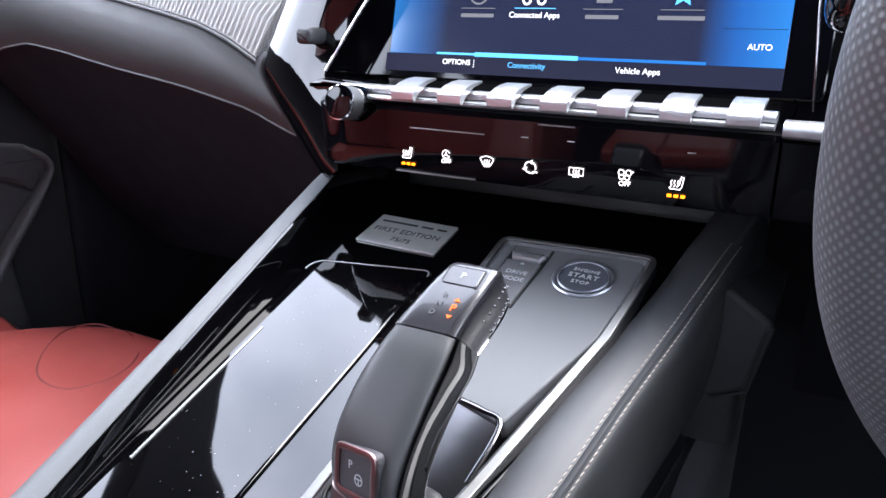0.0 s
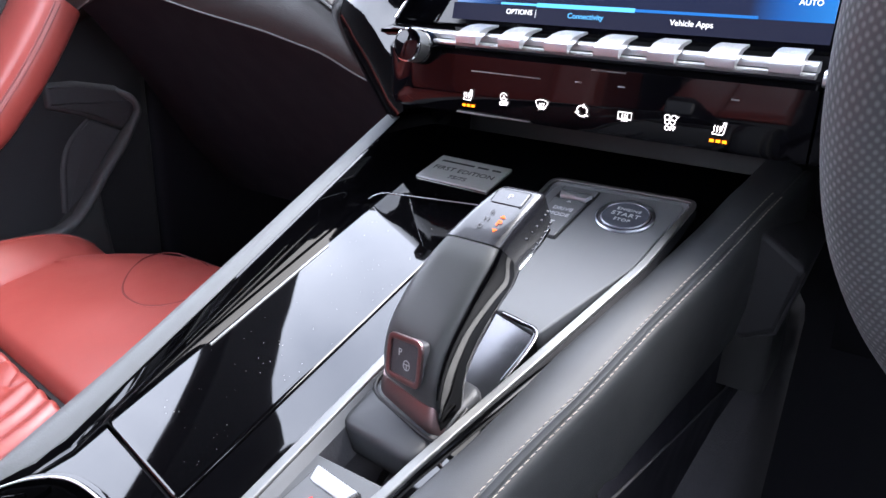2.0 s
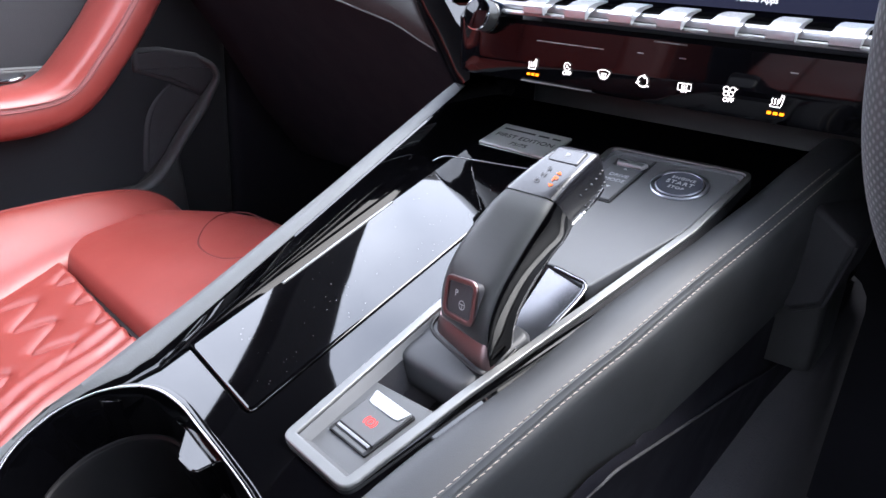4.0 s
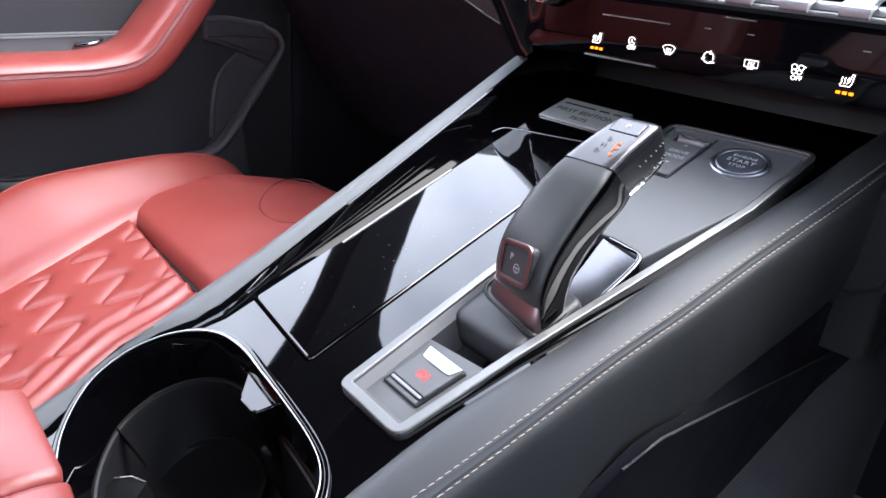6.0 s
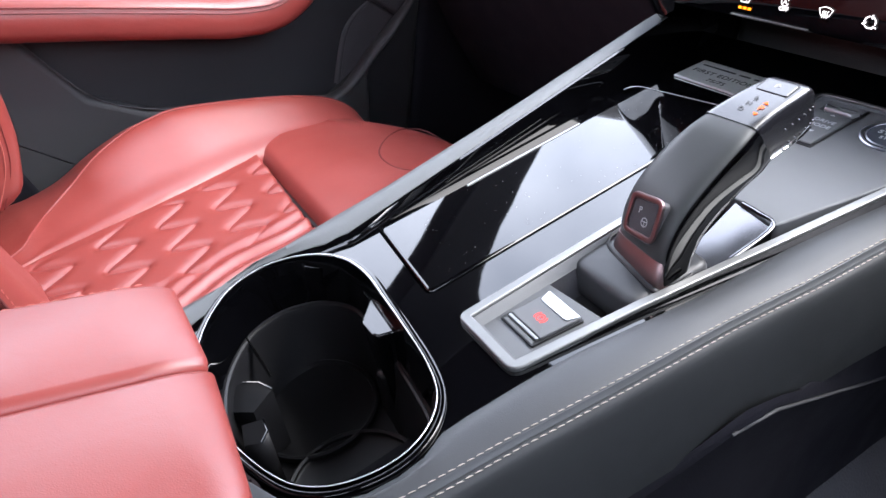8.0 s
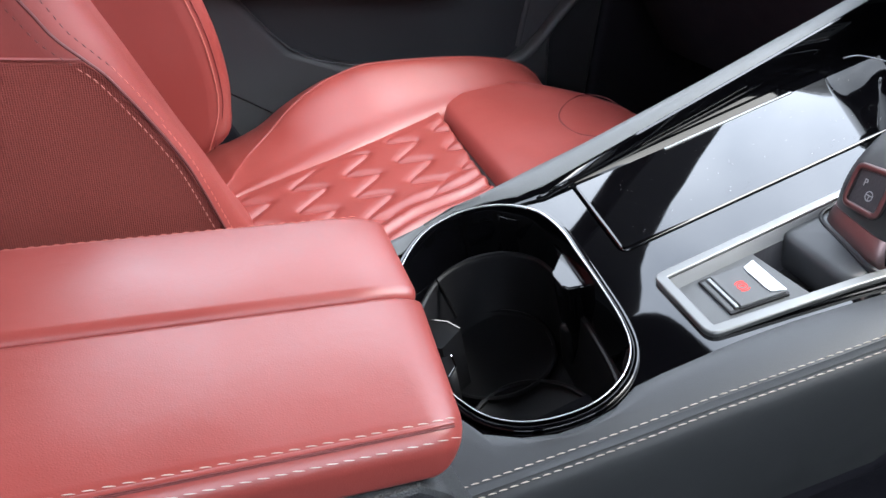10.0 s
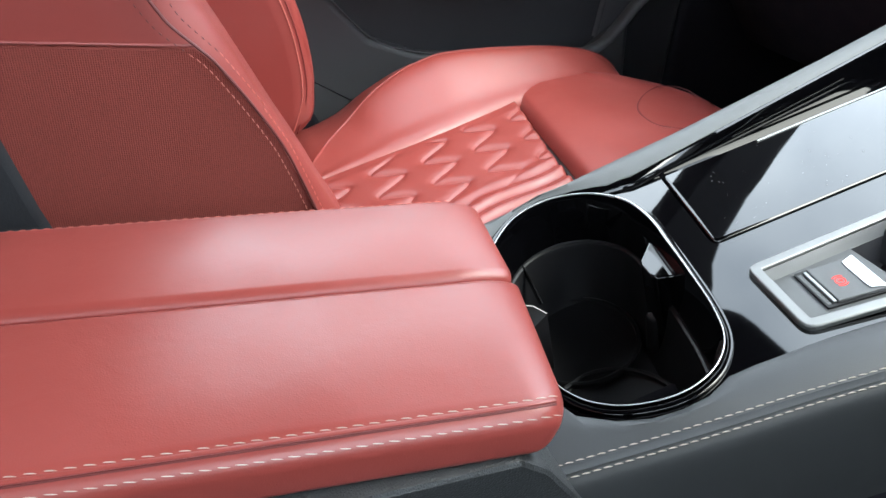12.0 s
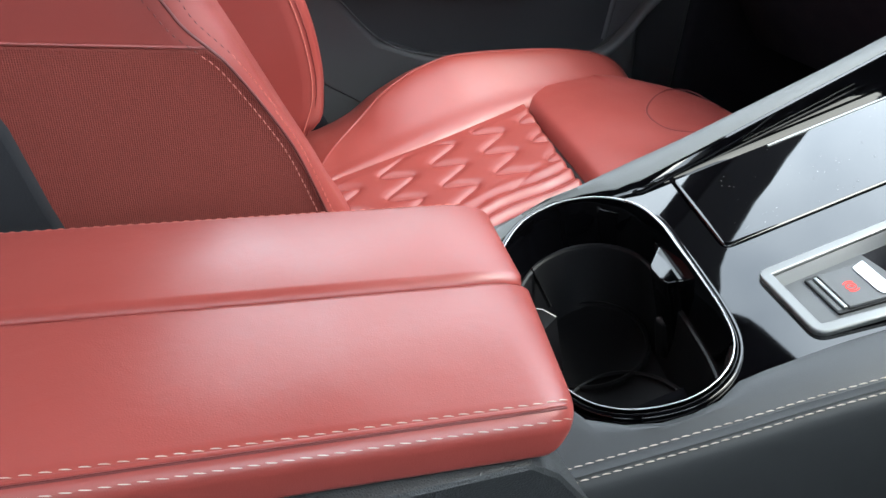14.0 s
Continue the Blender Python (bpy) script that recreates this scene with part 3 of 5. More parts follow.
lip = [GM @ Vector(p) for p in ((0.0175, VG(0.4795), 0.0002), (0.030, VG(0.4768), 0.0006), (0.0412, VG(0.4712), 0.0002), (0.0400, VG(0.440), -0.0030))]
part("ramp_lip", sweep(spline(lip, 5), oval(0.0013, 0.0009, 10, 3), up_deck), SMOKE, console, "dark polished lip over the ramp")
part("polished_ramp", ramp, RAMPMETAL, console, "polished metal ramp beside the lever")

# ---------------------------------------------------------------- cup holder
cup = thing("cup_holder", tuple(deck(-0.05, 0.24, -0.08)), "gloss black cup holder with chrome rim, empty", "cup holder")
cring = [DECK @ Vector((p[0], p[1], 0.0030)) for p in inset(cup_poly, 0.0012)]
cscale = [0.60 + 0.85 * max(0.0, min(1.0, (p[1] - V(0.255)) / 0.04)) * max(0.0, min(1.0, (-0.02 - p[0]) / 0.06)) for p in cup_poly]
part("rim", sweep(cring, oval(0.0005, 0.0004, 12, 2.2), up_deck, True, cscale), SILVER, cup, "thin bright chrome rim")
oring = [DECK @ Vector((p[0], p[1], 0.0012)) for p in inset(cup_poly, -0.0012)]
part("outer_lip", sweep(oring, oval(0.0014, 0.0008, 16, 3.2), up_deck, True), PIANO, cup, "gloss black lip")
def well_ring(d, h):
    return [(p.x, p.y, h) for p in inset(cup_poly, d)]


wall = loft([well_ring(0.002, 0.003), well_ring(0.0030, -0.001), well_ring(0.0036, -0.010), well_ring(0.0050, -0.028)], cap=(False, False), M=DECK)
part("upper_wall", wall, PIANO, cup, "gloss black upper wall", 40)
shelf = loft([well_ring(0.0050, -0.0278), well_ring(0.0054, -0.0288), well_ring(0.0066, -0.0294), well_ring(0.0070, -0.0302), well_ring(0.0072, -0.0340)], cap=(False, False), M=DECK)
part("shelf", shelf, HOLDER, cup, "narrow step inside the well", 30)
wall = loft([well_ring(0.0072, -0.0335), well_ring(0.0115, -0.070), well_ring(0.0145, -0.074)], cap=(False, True), M=DECK)
part("well", wall, HOLDER, cup, "satin black well")
# a flat-topped wedge parts the two round lobes at the front
along = [p for p in inset(cup_poly, 0.0032) if p.y > V(0.272) and -0.090 < p.x < -0.043]
along.sort(key=lambda p: p.x)
ledge = along + [Vector((x, V(y))) for x, y in ((-0.0460, 0.2940), (-0.0490, 0.2878), (-0.0530, 0.2862), (-0.0635, 0.2872), (-0.0668, 0.2886), (-0.0775, 0.2998))]
Ml = DECK @ Matrix.Translation((-0.05, V(0.295), -0.0085)) @ Matrix.Rotation(radians(3.5), 4, "X") @ Matrix.Rotation(radians(-2.4), 4, "Y") @ Matrix.Translation((0.05, -V(0.295), 0.0085))
part("ledge", slab(ledge, -0.071, -0.0085, 0.0012, 3, Ml), PIANO, cup, "gloss black ledge between the lobes", 30)
for cx, cy in ((-0.088, 0.258), (-0.024, 0.249)):
    Mc = DECK @ Matrix.Translation((cx, V(cy), -0.072))
    part("mat", lathe([(0.0, 0.0), (0.033, 0.0), (0.0345, 0.0008), (0.0345, 0.003), (0.0360, 0.0036), (0.0372, 0.003), (0.0372, -0.001)], 44, Mc), HOLDER, cup, "black rubber mat")
for x, y, turn in ((-0.056, 0.290, 10), (-0.112, 0.226, 50), (0.010, 0.274, -30)):
    Mc = DECK @ Matrix.Translation((x, V(y), 0)) @ Matrix.Rotation(radians(turn), 4, "Z")
    part("spring_clip", slab(rpoly([(-0.005, -0.004), (0.005, -0.004), (0.004, 0.004), (-0.004, 0.004)], 0.003), -0.066, -0.040, 0.003, 3, Mc), HOLDER, cup, "sprung black clip")
# two glossy sprung fingers between the lobes, their edge glints added as chrome strips, and a ribbed strip on the wall
for pts, lean in (([(-0.100, 0.2180), (-0.0960, 0.2290), (-0.0860, 0.2345), (-0.0740, 0.2370), (-0.0700, 0.2240), (-0.082, 0.2170)], 9), ([(-0.0560, 0.2120), (-0.0500, 0.2190), (-0.0528, 0.2240), (-0.0600, 0.2250), (-0.0660, 0.2160)], -8)):
    low = [DECK @ Vector((x, V(y), -0.070)) for x, y in pts]
    cx, cy = pts[2]
    top = [DECK @ Vector((x, V(y), -0.031 + (x - cx) * math.tan(radians(lean)) + (y - cy) * 0.35)) for x, y in pts]
    clip = part("spring_clip", loft([low, top]), HOLDER, cup, "black sprung finger", 20)
    part("clip_edge_glint", sweep([p + up_deck * 0.0003 for p in top[1:4]], oval(0.0006, 0.0005, 8), up_deck), CHROME, clip, "chrome strip standing in for the edge's glint")
strip = [DECK @ Vector((x, V(y), h)) for x, y, h in ((-0.1215, 0.2430, -0.030), (-0.1120, 0.2436, -0.036), (-0.1010, 0.2442, -0.045))]
part("wall_strip", sweep(strip, oval(0.0006, 0.0030, 10, 3), up_deck), SMOKE, cup, "ribbed strip on the wall")


# ---------------------------------------------------------------- gear selector
def axes(origin, x, y):
    """A frame from its origin, its x direction and roughly its y direction."""
    x, y = Vector(x).normalized(), Vector(y)
    z = x.cross(y).normalized()
    y = z.cross(x)
    m = Matrix((x, y, z)).transposed().to_4x4()
    m.translation = origin
    return m


LEVER = [  # centre x, rear y z, front y z, half width
    (0.0112, 0.409, 0.495, 0.4250, 0.503, 0.0214), (0.0102, 0.4055, 0.512, 0.4280, 0.5155, 0.0210), (0.0095, 0.4045, 0.527, 0.4335, 0.5260, 0.0208),
    (0.0102, 0.4095, 0.543, 0.4425, 0.5370, 0.0204), (0.0128, 0.4215, 0.5605, 0.4525, 0.5490, 0.0194), (0.0155, 0.4335, 0.5735, 0.4615, 0.5560, 0.0177), (0.0165, 0.4430, 0.5805, 0.4685, 0.5618, 0.0157)]
CAP = [(0.0164, 0.4436, 0.5809, 0.4690, 0.5615, 0.0156), (0.0180, 0.4550, 0.5872, 0.4790, 0.5660, 0.0146), (0.0200, 0.4680, 0.5935, 0.4870, 0.5710, 0.0138),
       (0.0217, 0.4790, 0.5980, 0.4930, 0.5765, 0.0126), (0.0222, 0.4840, 0.5975, 0.4948, 0.5795, 0.0114), (0.0224, 0.4870, 0.5945, 0.4945, 0.5835, 0.0092)]


def lever_rings(rows, grow=0.0, p=5.0, n=72):
    rings = []
    for cx, ry, rz, fy, fz, w in rows:
        r, f = Vector((cx, ry, rz)), Vector((cx, fy, fz))
        c, d = (r + f) / 2, (f - r) / 2
        half = d.length
        d.normalize()
        ring = []
        for u, v in oval(w + grow, half + grow, n, p):
            q = c + Vector((u, 0, 0)) + d * v
            q.y -= 0.30 * max(0.0, min(1.0, (0.578 - q.z) / 0.055)) * u
            ring.append(q)
        rings.append(ring)
    return rings


def smooth_rows(rows, n=5):
    out = []
    cols = list(zip(*rows))
    idx = np.linspace(0, len(rows) - 1, (len(rows) - 1) * n + 1)
    for t in idx:
        i = min(int(t), len(rows) - 2)
        f = t - i
        row = []
        for c in cols:
            p0, p1, p2, p3 = c[max(i - 1, 0)], c[i], c[i + 1], c[min(i + 2, len(c) - 1)]
            row.append(0.5 * (2 * p1 + (p2 - p0) * f + (2 * p0 - 5 * p1 + 4 * p2 - p3) * f * f + (3 * p1 - p0 - 3 * p2 + p3) * f ** 3))
        out.append(row)
    return out


lever = thing("gear_selector", (0.010, 0.43, 0.495), "black leather gear selector with gloss black cap", "gear lever")
body_rows, cap_rows = smooth_rows(LEVER), smooth_rows(CAP)
part("grip", loft(lever_rings(body_rows)), GRIP, lever, "soft black leather grip")
part("cap", loft(lever_rings(cap_rows, p=7.0)), CAPGLOSS, lever, "gloss black cap with lit letters")


def side_insert(rows, a0, a1, grow):
    """A gloss panel on the lever's right flank."""
    rings = []
    for ring in lever_rings(rows, grow, p=9.0):
        rings.append((ring + ring)[a0:a1])
    inner_r = [list(reversed(r)) for r in ((ring + ring)[a0:a1] for ring in lever_rings(rows, -0.003))]
    return loft([a + b for a, b in zip(rings, inner_r)])


part("side_insert", side_insert(body_rows[3:], 65, 82, 0.0003), PIANO, lever, "gloss black side insert")
edge = [ring[9] for ring in lever_rings(body_rows[1:] + cap_rows[:16], 0.0004, p=9.0)]
part("side_trim", sweep(edge, oval(0.0006, 0.0005, 8), up=(1, 0, 0)), CHROME, lever, "thin chrome trim")
flank = lever_rings(cap_rows, 0.0002, p=7.0)
for k in range(6):
    for j in (0, 3):
        c = flank[6 + 2 * k][j]
        part("release_stud", lathe([(0.0007, -0.0003), (0.0007, 0.0002), (0.0004, 0.0005), (0.0, 0.0006)], 8, Matrix.Translation(c) @ Matrix.Rotation(radians(90), 4, "Y")), SMOKE, lever)

M = axes((0.0207, 0.4725, 0.5951), (1, 0, 0), (0, 0.905, 0.425))
part("park_button", slab(rpoly([(-0.0085, -0.0058), (0.0085, -0.0058), (0.0085, 0.0055), (-0.0085, 0.0055)], 0.0015), -0.002, 0.0009, 0.0006, 3, M), CAPGLOSS, lever, "gloss black park button")
part("park_button_gap", slab(rpoly([(-0.0092, -0.0065), (0.0092, -0.0065), (0.0092, 0.0062), (-0.0092, 0.0062)], 0.0018), -0.002, 0.0004, 0.0001, 1, M), HOLDER, lever)
part("park_letter", lettering("P", 0.0048, M @ Matrix.Translation((0, 0, 0.0010))), GREYINK, lever)
M = axes((0.0178, 0.4560, 0.5878), (1, 0, 0), (0, 0.88, 0.47))
for txt, u, v in (("R", 0.0002, 0.0052), ("N", -0.0005, 0.0002), ("D", -0.0014, -0.0050)):
    part("drive_letter", lettering(txt, 0.0038, M @ Matrix.Translation((u, v, 0.0004))), DIM_LIGHT, lever)
part("drive_letter", lettering("P", 0.0052, M @ Matrix.Translation((0.0068, -0.001, 0.0005))), AMBER_LIGHT, lever, "orange lit letter")
for v, s in ((0.0030, 1), (-0.0050, -1)):
    part("drive_arrow", slab([(0.0054, v), (0.0082, v), (0.0068, v + 0.0018 * s)] if s > 0 else [(0.0054, v), (0.0068, v - 0.0018), (0.0082, v)], 0.0002, 0.0005, 0.0001, 1, M), AMBER_LIGHT, lever)

M = axes((0.0100, 0.4040, 0.5335), (0.025, -0.0070, 0.0030), (-0.003, 0.0035, 0.02)) @ Matrix.Scale(1.10, 4)
sq = rpoly([(-0.0122, -0.0104), (0.0110, -0.0108), (0.0122, 0.0104), (-0.0108, 0.0092)], 0.0050)
ringp = [M @ Vector((p[0], p[1], 0.0012)) for p in inset(sq, 0.0013)]
assist = part("assist_button", slab(inset(sq, 0.0018), -0.004, 0.0010, 0.0008, 3, M), DARK, lever, "black parking assistant button")
part("button_frame", sweep(ringp, oval(0.0016, 0.0010, 10, 3), M.to_3x3() @ Vector((0, 0, 1)), True), SMOKE_REDLIT, assist, "smoked chrome button frame with a red reflection in its colour")
part("park_letter", lettering("P", 0.0044, M @ Matrix.Translation((-0.0030, 0.0018, 0.0011))), GREYINK, assist)
part("wheel_sign", strokes([arc(0.0015, -0.0022, 0.0026, 0, 360, 20), [(-0.0011, -0.0018), (0.0041, -0.0018)], [(0.0015, -0.0022), (0.0015, -0.0048)]], 0.0006, M @ Matrix.Translation((0.0004, -0.0010, 0.0011)) @ Matrix.Scale(0.78, 4)), GREYINK, assist)
foot_rows = smooth_rows([(0.0105, 0.404, 0.498, 0.428, 0.501, 0.0220), (0.0098, 0.4025, 0.507, 0.4275, 0.509, 0.0214), (0.0092, 0.4045, 0.5155, 0.428, 0.517, 0.0204)], 3)
part("foot_collar", loft(lever_rings(foot_rows)), SMOKE_REDLIT, lever, "smoked metal collar with a red reflection in its colour")
base_ring = lever_rings([(0.0105, 0.4030, 0.5035, 0.428, 0.503, 0.0222)], 0.0030)[0]
groove_line = [Vector((p.x, p.y, 0.4806 + (p.y - 0.3165) * math.tan(SLOPE + radians(1.5)) - 0.0010)) for p in (base_ring + base_ring)[35:76]]
part("foot_groove", sweep(groove_line, oval(0.0010, 0.0009, 8), up_deck), HOLDER, lever, "dark groove round the lever's foot")

# ---------------------------------------------------------------- switches and plate on the console
brake = thing("parking_brake_switch", tuple(deck(0.003, 0.343)), "grey electric parking brake switch with red light", "switch")
Mb = GM @ Matrix.Translation((0.0040, VG(0.3455), -0.0036)) @ Matrix.Rotation(radians(-7), 4, "Z")
part("rocker", slab(rpoly([(-0.0122, -0.0072), (0.0118, -0.0072), (0.0128, 0.0160), (-0.0122, 0.0160)], 0.0006), -0.004, 0.0020, 0.0005, 3, Mb), INSERT, brake, "anthracite rocker")
part("rocker_gap", slab(rpoly([(-0.0134, -0.0128), (0.0128, -0.0128), (0.0140, 0.0172), (-0.0134, 0.0172)], 0.0012), -0.004, 0.0006, 0.0001, 1, Mb), HOLDER, brake)
part("rocker_tip", slab(rpoly([(-0.0120, 0.0150), (-0.0098, 0.0094), (-0.0070, 0.0088), (0.0078, 0.0088), (0.0104, 0.0094), (0.0128, 0.0162), (-0.0120, 0.0162)], 0.0005), 0.0, 0.0026, 0.0003, 2, Mb), SILVER, brake, "satin metal finger tip")
part("rocker_step", slab(rpoly([(-0.0116, -0.0122), (0.0112, -0.0122), (0.0112, -0.0100), (-0.0116, -0.0100)], 0.0004), -0.001, 0.0008, 0.0003, 2, Mb), INSERT, brake)
part("rocker_lip", slab(rpoly([(-0.0115, -0.0094), (0.0112, -0.0094), (0.0112, -0.0076), (-0.0115, -0.0076)], 0.0004), -0.001, 0.0018, 0.0004, 2, Mb), SATIN, brake, "thin satin strip")
Ms = Mb @ Matrix.Translation((0.0008, 0.0012, 0.0021))
part("brake_sign", join(strokes([arc(0, 0, 0.0022, 0, 360, 20), arc(0, 0, 0.0034, 135, 225, 8), arc(0, 0, 0.0034, -45, 45, 8)], 0.00042, Ms), lettering("P", 0.0030, Ms)), RED_LIGHT, brake, "red lit brake sign")

start = thing("start_button", tuple(deck(0.041, 0.588)), "round chrome-ringed engine start button", "button")
Mst = GM @ Matrix.Translation((0.0405, VG(0.5855), 0.0006))
part("ring", lathe([(0.0178, -0.002), (0.0180, 0.0006), (0.0174, 0.0012), (0.0158, 0.0008), (0.0156, -0.0006)], 48, Mst, True), RINGSTEEL, start, "bluish steel ring")
part("ring_shadow", lathe([(0.0, -0.001), (0.0160, -0.001), (0.0160, 0.0001), (0.0, 0.0001)], 40, Mst), DARK, start)
part("cap", lathe([(0.0148, -0.001), (0.0148, 0.0008), (0.0140, 0.0015), (0.0128, 0.0015), (0.0110, 0.0011), (0.0, 0.0010)], 44, Mst), STARTCAP, start, "blue-grey glossy dished cap")
part("cap_edge", lathe([(0.0147, 0.0004), (0.0150, 0.0011), (0.0143, 0.0016), (0.0140, 0.0012)], 44, Mst, True), RINGSTEEL, start)
Mt = Mst @ Matrix.Rotation(radians(-2), 4, "Z")
for txt, size, v in (("ENGINE", 0.0040, 0.0060), ("START", 0.0056, 0.0003), ("STOP", 0.0040, -0.0056)):
    part("lettering", lettering(txt, size, Mt @ Matrix.Translation((0, v, 0.0014)), 1.15), GREYINK, start, "light grey lettering")

mode = thing("drive_mode_switch", tuple(deck(-0.008, 0.588)), "narrow drive mode rocker with metal tip", "switch")
Mm = GM @ Matrix.Translation((0.0025, VG(0.5800), 0.0006))
part("slot", slab(rpoly([(-0.0125, -0.0325), (0.0095, -0.0325), (0.0130, 0.0275), (-0.0125, 0.0275)], 0.0015), -0.002, 0.0004, 0.0002, 1, Mm), HOLDER, mode)
part("rocker", slab(rpoly([(-0.0115, -0.0312), (0.0085, -0.0312), (0.0108, 0.0105), (-0.0115, 0.0105)], 0.0012), -0.001, 0.0018, 0.0010, 3, Mm), INSERT, mode, "anthracite rocker")
part("finger_tip", slab(rpoly([(-0.0085, 0.0115), (0.0090, 0.0115), (0.0115, 0.0180), (-0.0110, 0.0180)], 0.0008), -0.001, 0.0030, 0.0012, 3, Mm), SILVER, mode, "satin metal finger tip")
part("tip_recess", slab(rpoly([(-0.0112, 0.0190), (0.0118, 0.0190), (0.0122, 0.0265), (-0.0112, 0.0265)], 0.0008), -0.001, 0.0012, 0.0004, 2, Mm), INSERT, mode)
for txt, v in (("DRIVE", -0.0020), ("MODE", -0.0085)):
    part("lettering", lettering(txt, 0.0050, Mm @ Matrix.Translation((0.0, v, 0.0019))), FAINTINK, mode, "light grey lettering")
for v, s in ((0.0065, 1), (-0.0160, -1)):
    tri = [(-0.0016, v), (0.0016, v), (0.0, v + 0.0022)] if s > 0 else [(-0.0016, v), (0.0, v - 0.0022), (0.0016, v)]
    part("arrow", slab(tri, 0.0016, 0.0020, 0.0001, 1, Mm), GREYINK, mode)

plate = thing("edition_plate", tuple(deck(-0.093, 0.612)), "brushed metal edition plate with engraved lettering", "plate")
Mp = DECK @ Matrix.Translation((-0.0935, V(0.6122), 0.0002)) @ Matrix.Rotation(radians(-1.5), 4, "Z")
part("plate", slab(rpoly([(-0.0308, -0.0178), (0.0308, -0.0178), (0.0308, 0.0178), (-0.0308, 0.0178)], 0.0008), 0.0, 0.0014, 0.0004, 2, Mp), PLATE, plate)
part("engraving", lettering("FIRST EDITION", 0.0076, Mp @ Matrix.Translation((0, -0.0005, 0.0015)), 1.05), INK, plate, "dark engraved words")
part("engraving", lettering("75/75", 0.0066, Mp @ Matrix.Translation((0.001, -0.0105, 0.0015)), 1.05), INK, plate, "dark engraved numbers")
for x0, x1 in ((-0.026, 0.003), (0.006, 0.0155), (0.0185, 0.026)):
    part("engraved_bar", box(x0, x1, 0.0090, 0.0114, 0.0010, 0.00155, 0.0003, Mp), INK, plate)

# ---------------------------------------------------------------- armrest
ARM_Z = 0.494
arm = thing("armrest", (-0.03, 0.05, 0.44), "red leather split armrest with cream double stitching", "armrest")


def arm_lid(left, right, front, rl, rr, name, label, z0=0.473):
    """A padded lid; left and right give the sides' x at the front and their drift along the car, front its front edge at both sides."""
    rings = []
    ys = list(np.linspace(-0.30, 0.15, 16)) + [0.16, 0.17]
    f_end = [0.2, 0.4, 0.6, 0.8, 0.90, 0.955, 0.985, 1.0]
    for k, y in enumerate(ys + f_end):
        nose = k >= len(ys)
        f = y if nose else 0.0
        shrink = 1 - math.sqrt(max(0.0, 1 - f ** 2)) if nose else 0.0
        sec, n = [], 9
        yy = 0.17 if nose else y
        xl, xr = left[0] - (0.199 - yy) * left[1], right[0] - (0.176 - yy) * right[1]
        zt, zb = ARM_Z - 0.0070 * shrink, z0 + 0.0025 * shrink
        xl, xr = xl + (0.004 if left[0] < -0.05 else 0.0006) * shrink, xr - (0.0045 if right[0] > 0 else 0.0006) * shrink
        for cx, cz, r, a0 in ((xr, zt, rr, 0), (xl, zt, rl, 90), (xl, zb, min(rl, 0.006), 180), (xr, zb, min(rr, 0.006), 270)):
            sx, sz = (-1 if cx == xr else 1), (-1 if cz == zt else 1)
            for j in range(n):
                a = radians(a0 + 90 * j / (n - 1))
                sec.append((cx + sx * r + r * math.cos(a), cz + sz * r * 0.8 + r * 0.8 * math.sin(a)))
        ring = []
        for x, z in sec:
            g = (x - xl) / (xr - xl)
            fy = front[0] + (front[1] - front[0]) * g
            yv = yy if not nose else 0.17 + (fy - 0.17 - 0.42 * g * max(0.0, ARM_Z - 0.006 - z)) * f
            bulge = 0.0018 * 4 * g * (1 - g) if z > ARM_Z - 0.006 else 0
            ring.append((x, yv, z + bulge))
        rings.append(ring)
    return part(name, loft(rings), RED, arm, label, 60)


plid = arm_lid((-0.1005, 0.0700), (-0.0318, 0.0810), (0.2065, 0.1990), 0.005, 0.0055, "passenger_lid", "red leather lid")
dlid = arm_lid((-0.0288, 0.0810), (0.0520, 0.0710), (0.1990, 0.1830), 0.0055, 0.010, "driver_lid", "red leather lid with double stitching")


def edge_row(off, z, x0=0.0520, y1=-0.28, last=0.62):
    """A line along the lid's outer edge that dips with its rounded nose."""
    row = [(x0 - off - (0.176 - y) * 0.0710, y, z) for y in np.linspace(y1, 0.17, 40)]
    nose = 0.0130 + 0.0160 * off / 0.0808
    for f in np.linspace(0.1, last, 9):
        shrink = 1 - math.sqrt(1 - f * f)
        row.append((x0 - off - 0.0004 - 0.0045 * shrink, 0.17 + nose * f, z - 0.0068 * shrink))
    return row


part("stitching", stitches(edge_row(0.0074, ARM_Z + 0.0001), 0.0040, 0.0012, 0.00018, slant=0.14), THREAD, dlid, "cream stitching")
part("seam_cord", sweep(edge_row(0.0058, ARM_Z - 0.0004), oval(0.0010, 0.0006, 10)), RED, dlid)
part("seam_groove", sweep(edge_row(0.0047, ARM_Z - 0.0011), oval(0.0006, 0.0005, 8)), REDDARK, dlid)
part("stitching", stitches(edge_row(0.0019, ARM_Z - 0.0033), 0.0040, 0.0012, 0.00017, up=(0.8, 0, 0.6), slant=0.14), THREAD, dlid, "cream stitching")
part("stitching", stitches([(-0.0990 - (0.199 - y) * 0.0690, y, ARM_Z - 0.0008) for y in np.linspace(-0.28, 0.192, 40)], 0.0034, 0.0014, 0.0003), REDTHREAD, plid, "pale red stitching")
# The shade between the two lids is laid in as a dark red strip.
part("lid_gap_shade", sweep([(-0.0303 - (0.1997 - y) * 0.0810, y, ARM_Z - 0.0085) for y in np.linspace(-0.28, 0.194, 8)], [(-0.0022, -0.006), (0.0022, -0.006), (0.0022, 0.0010), (-0.0022, 0.0010)]), REDDARK, arm, "dark red strip standing in for the shade between the lids")
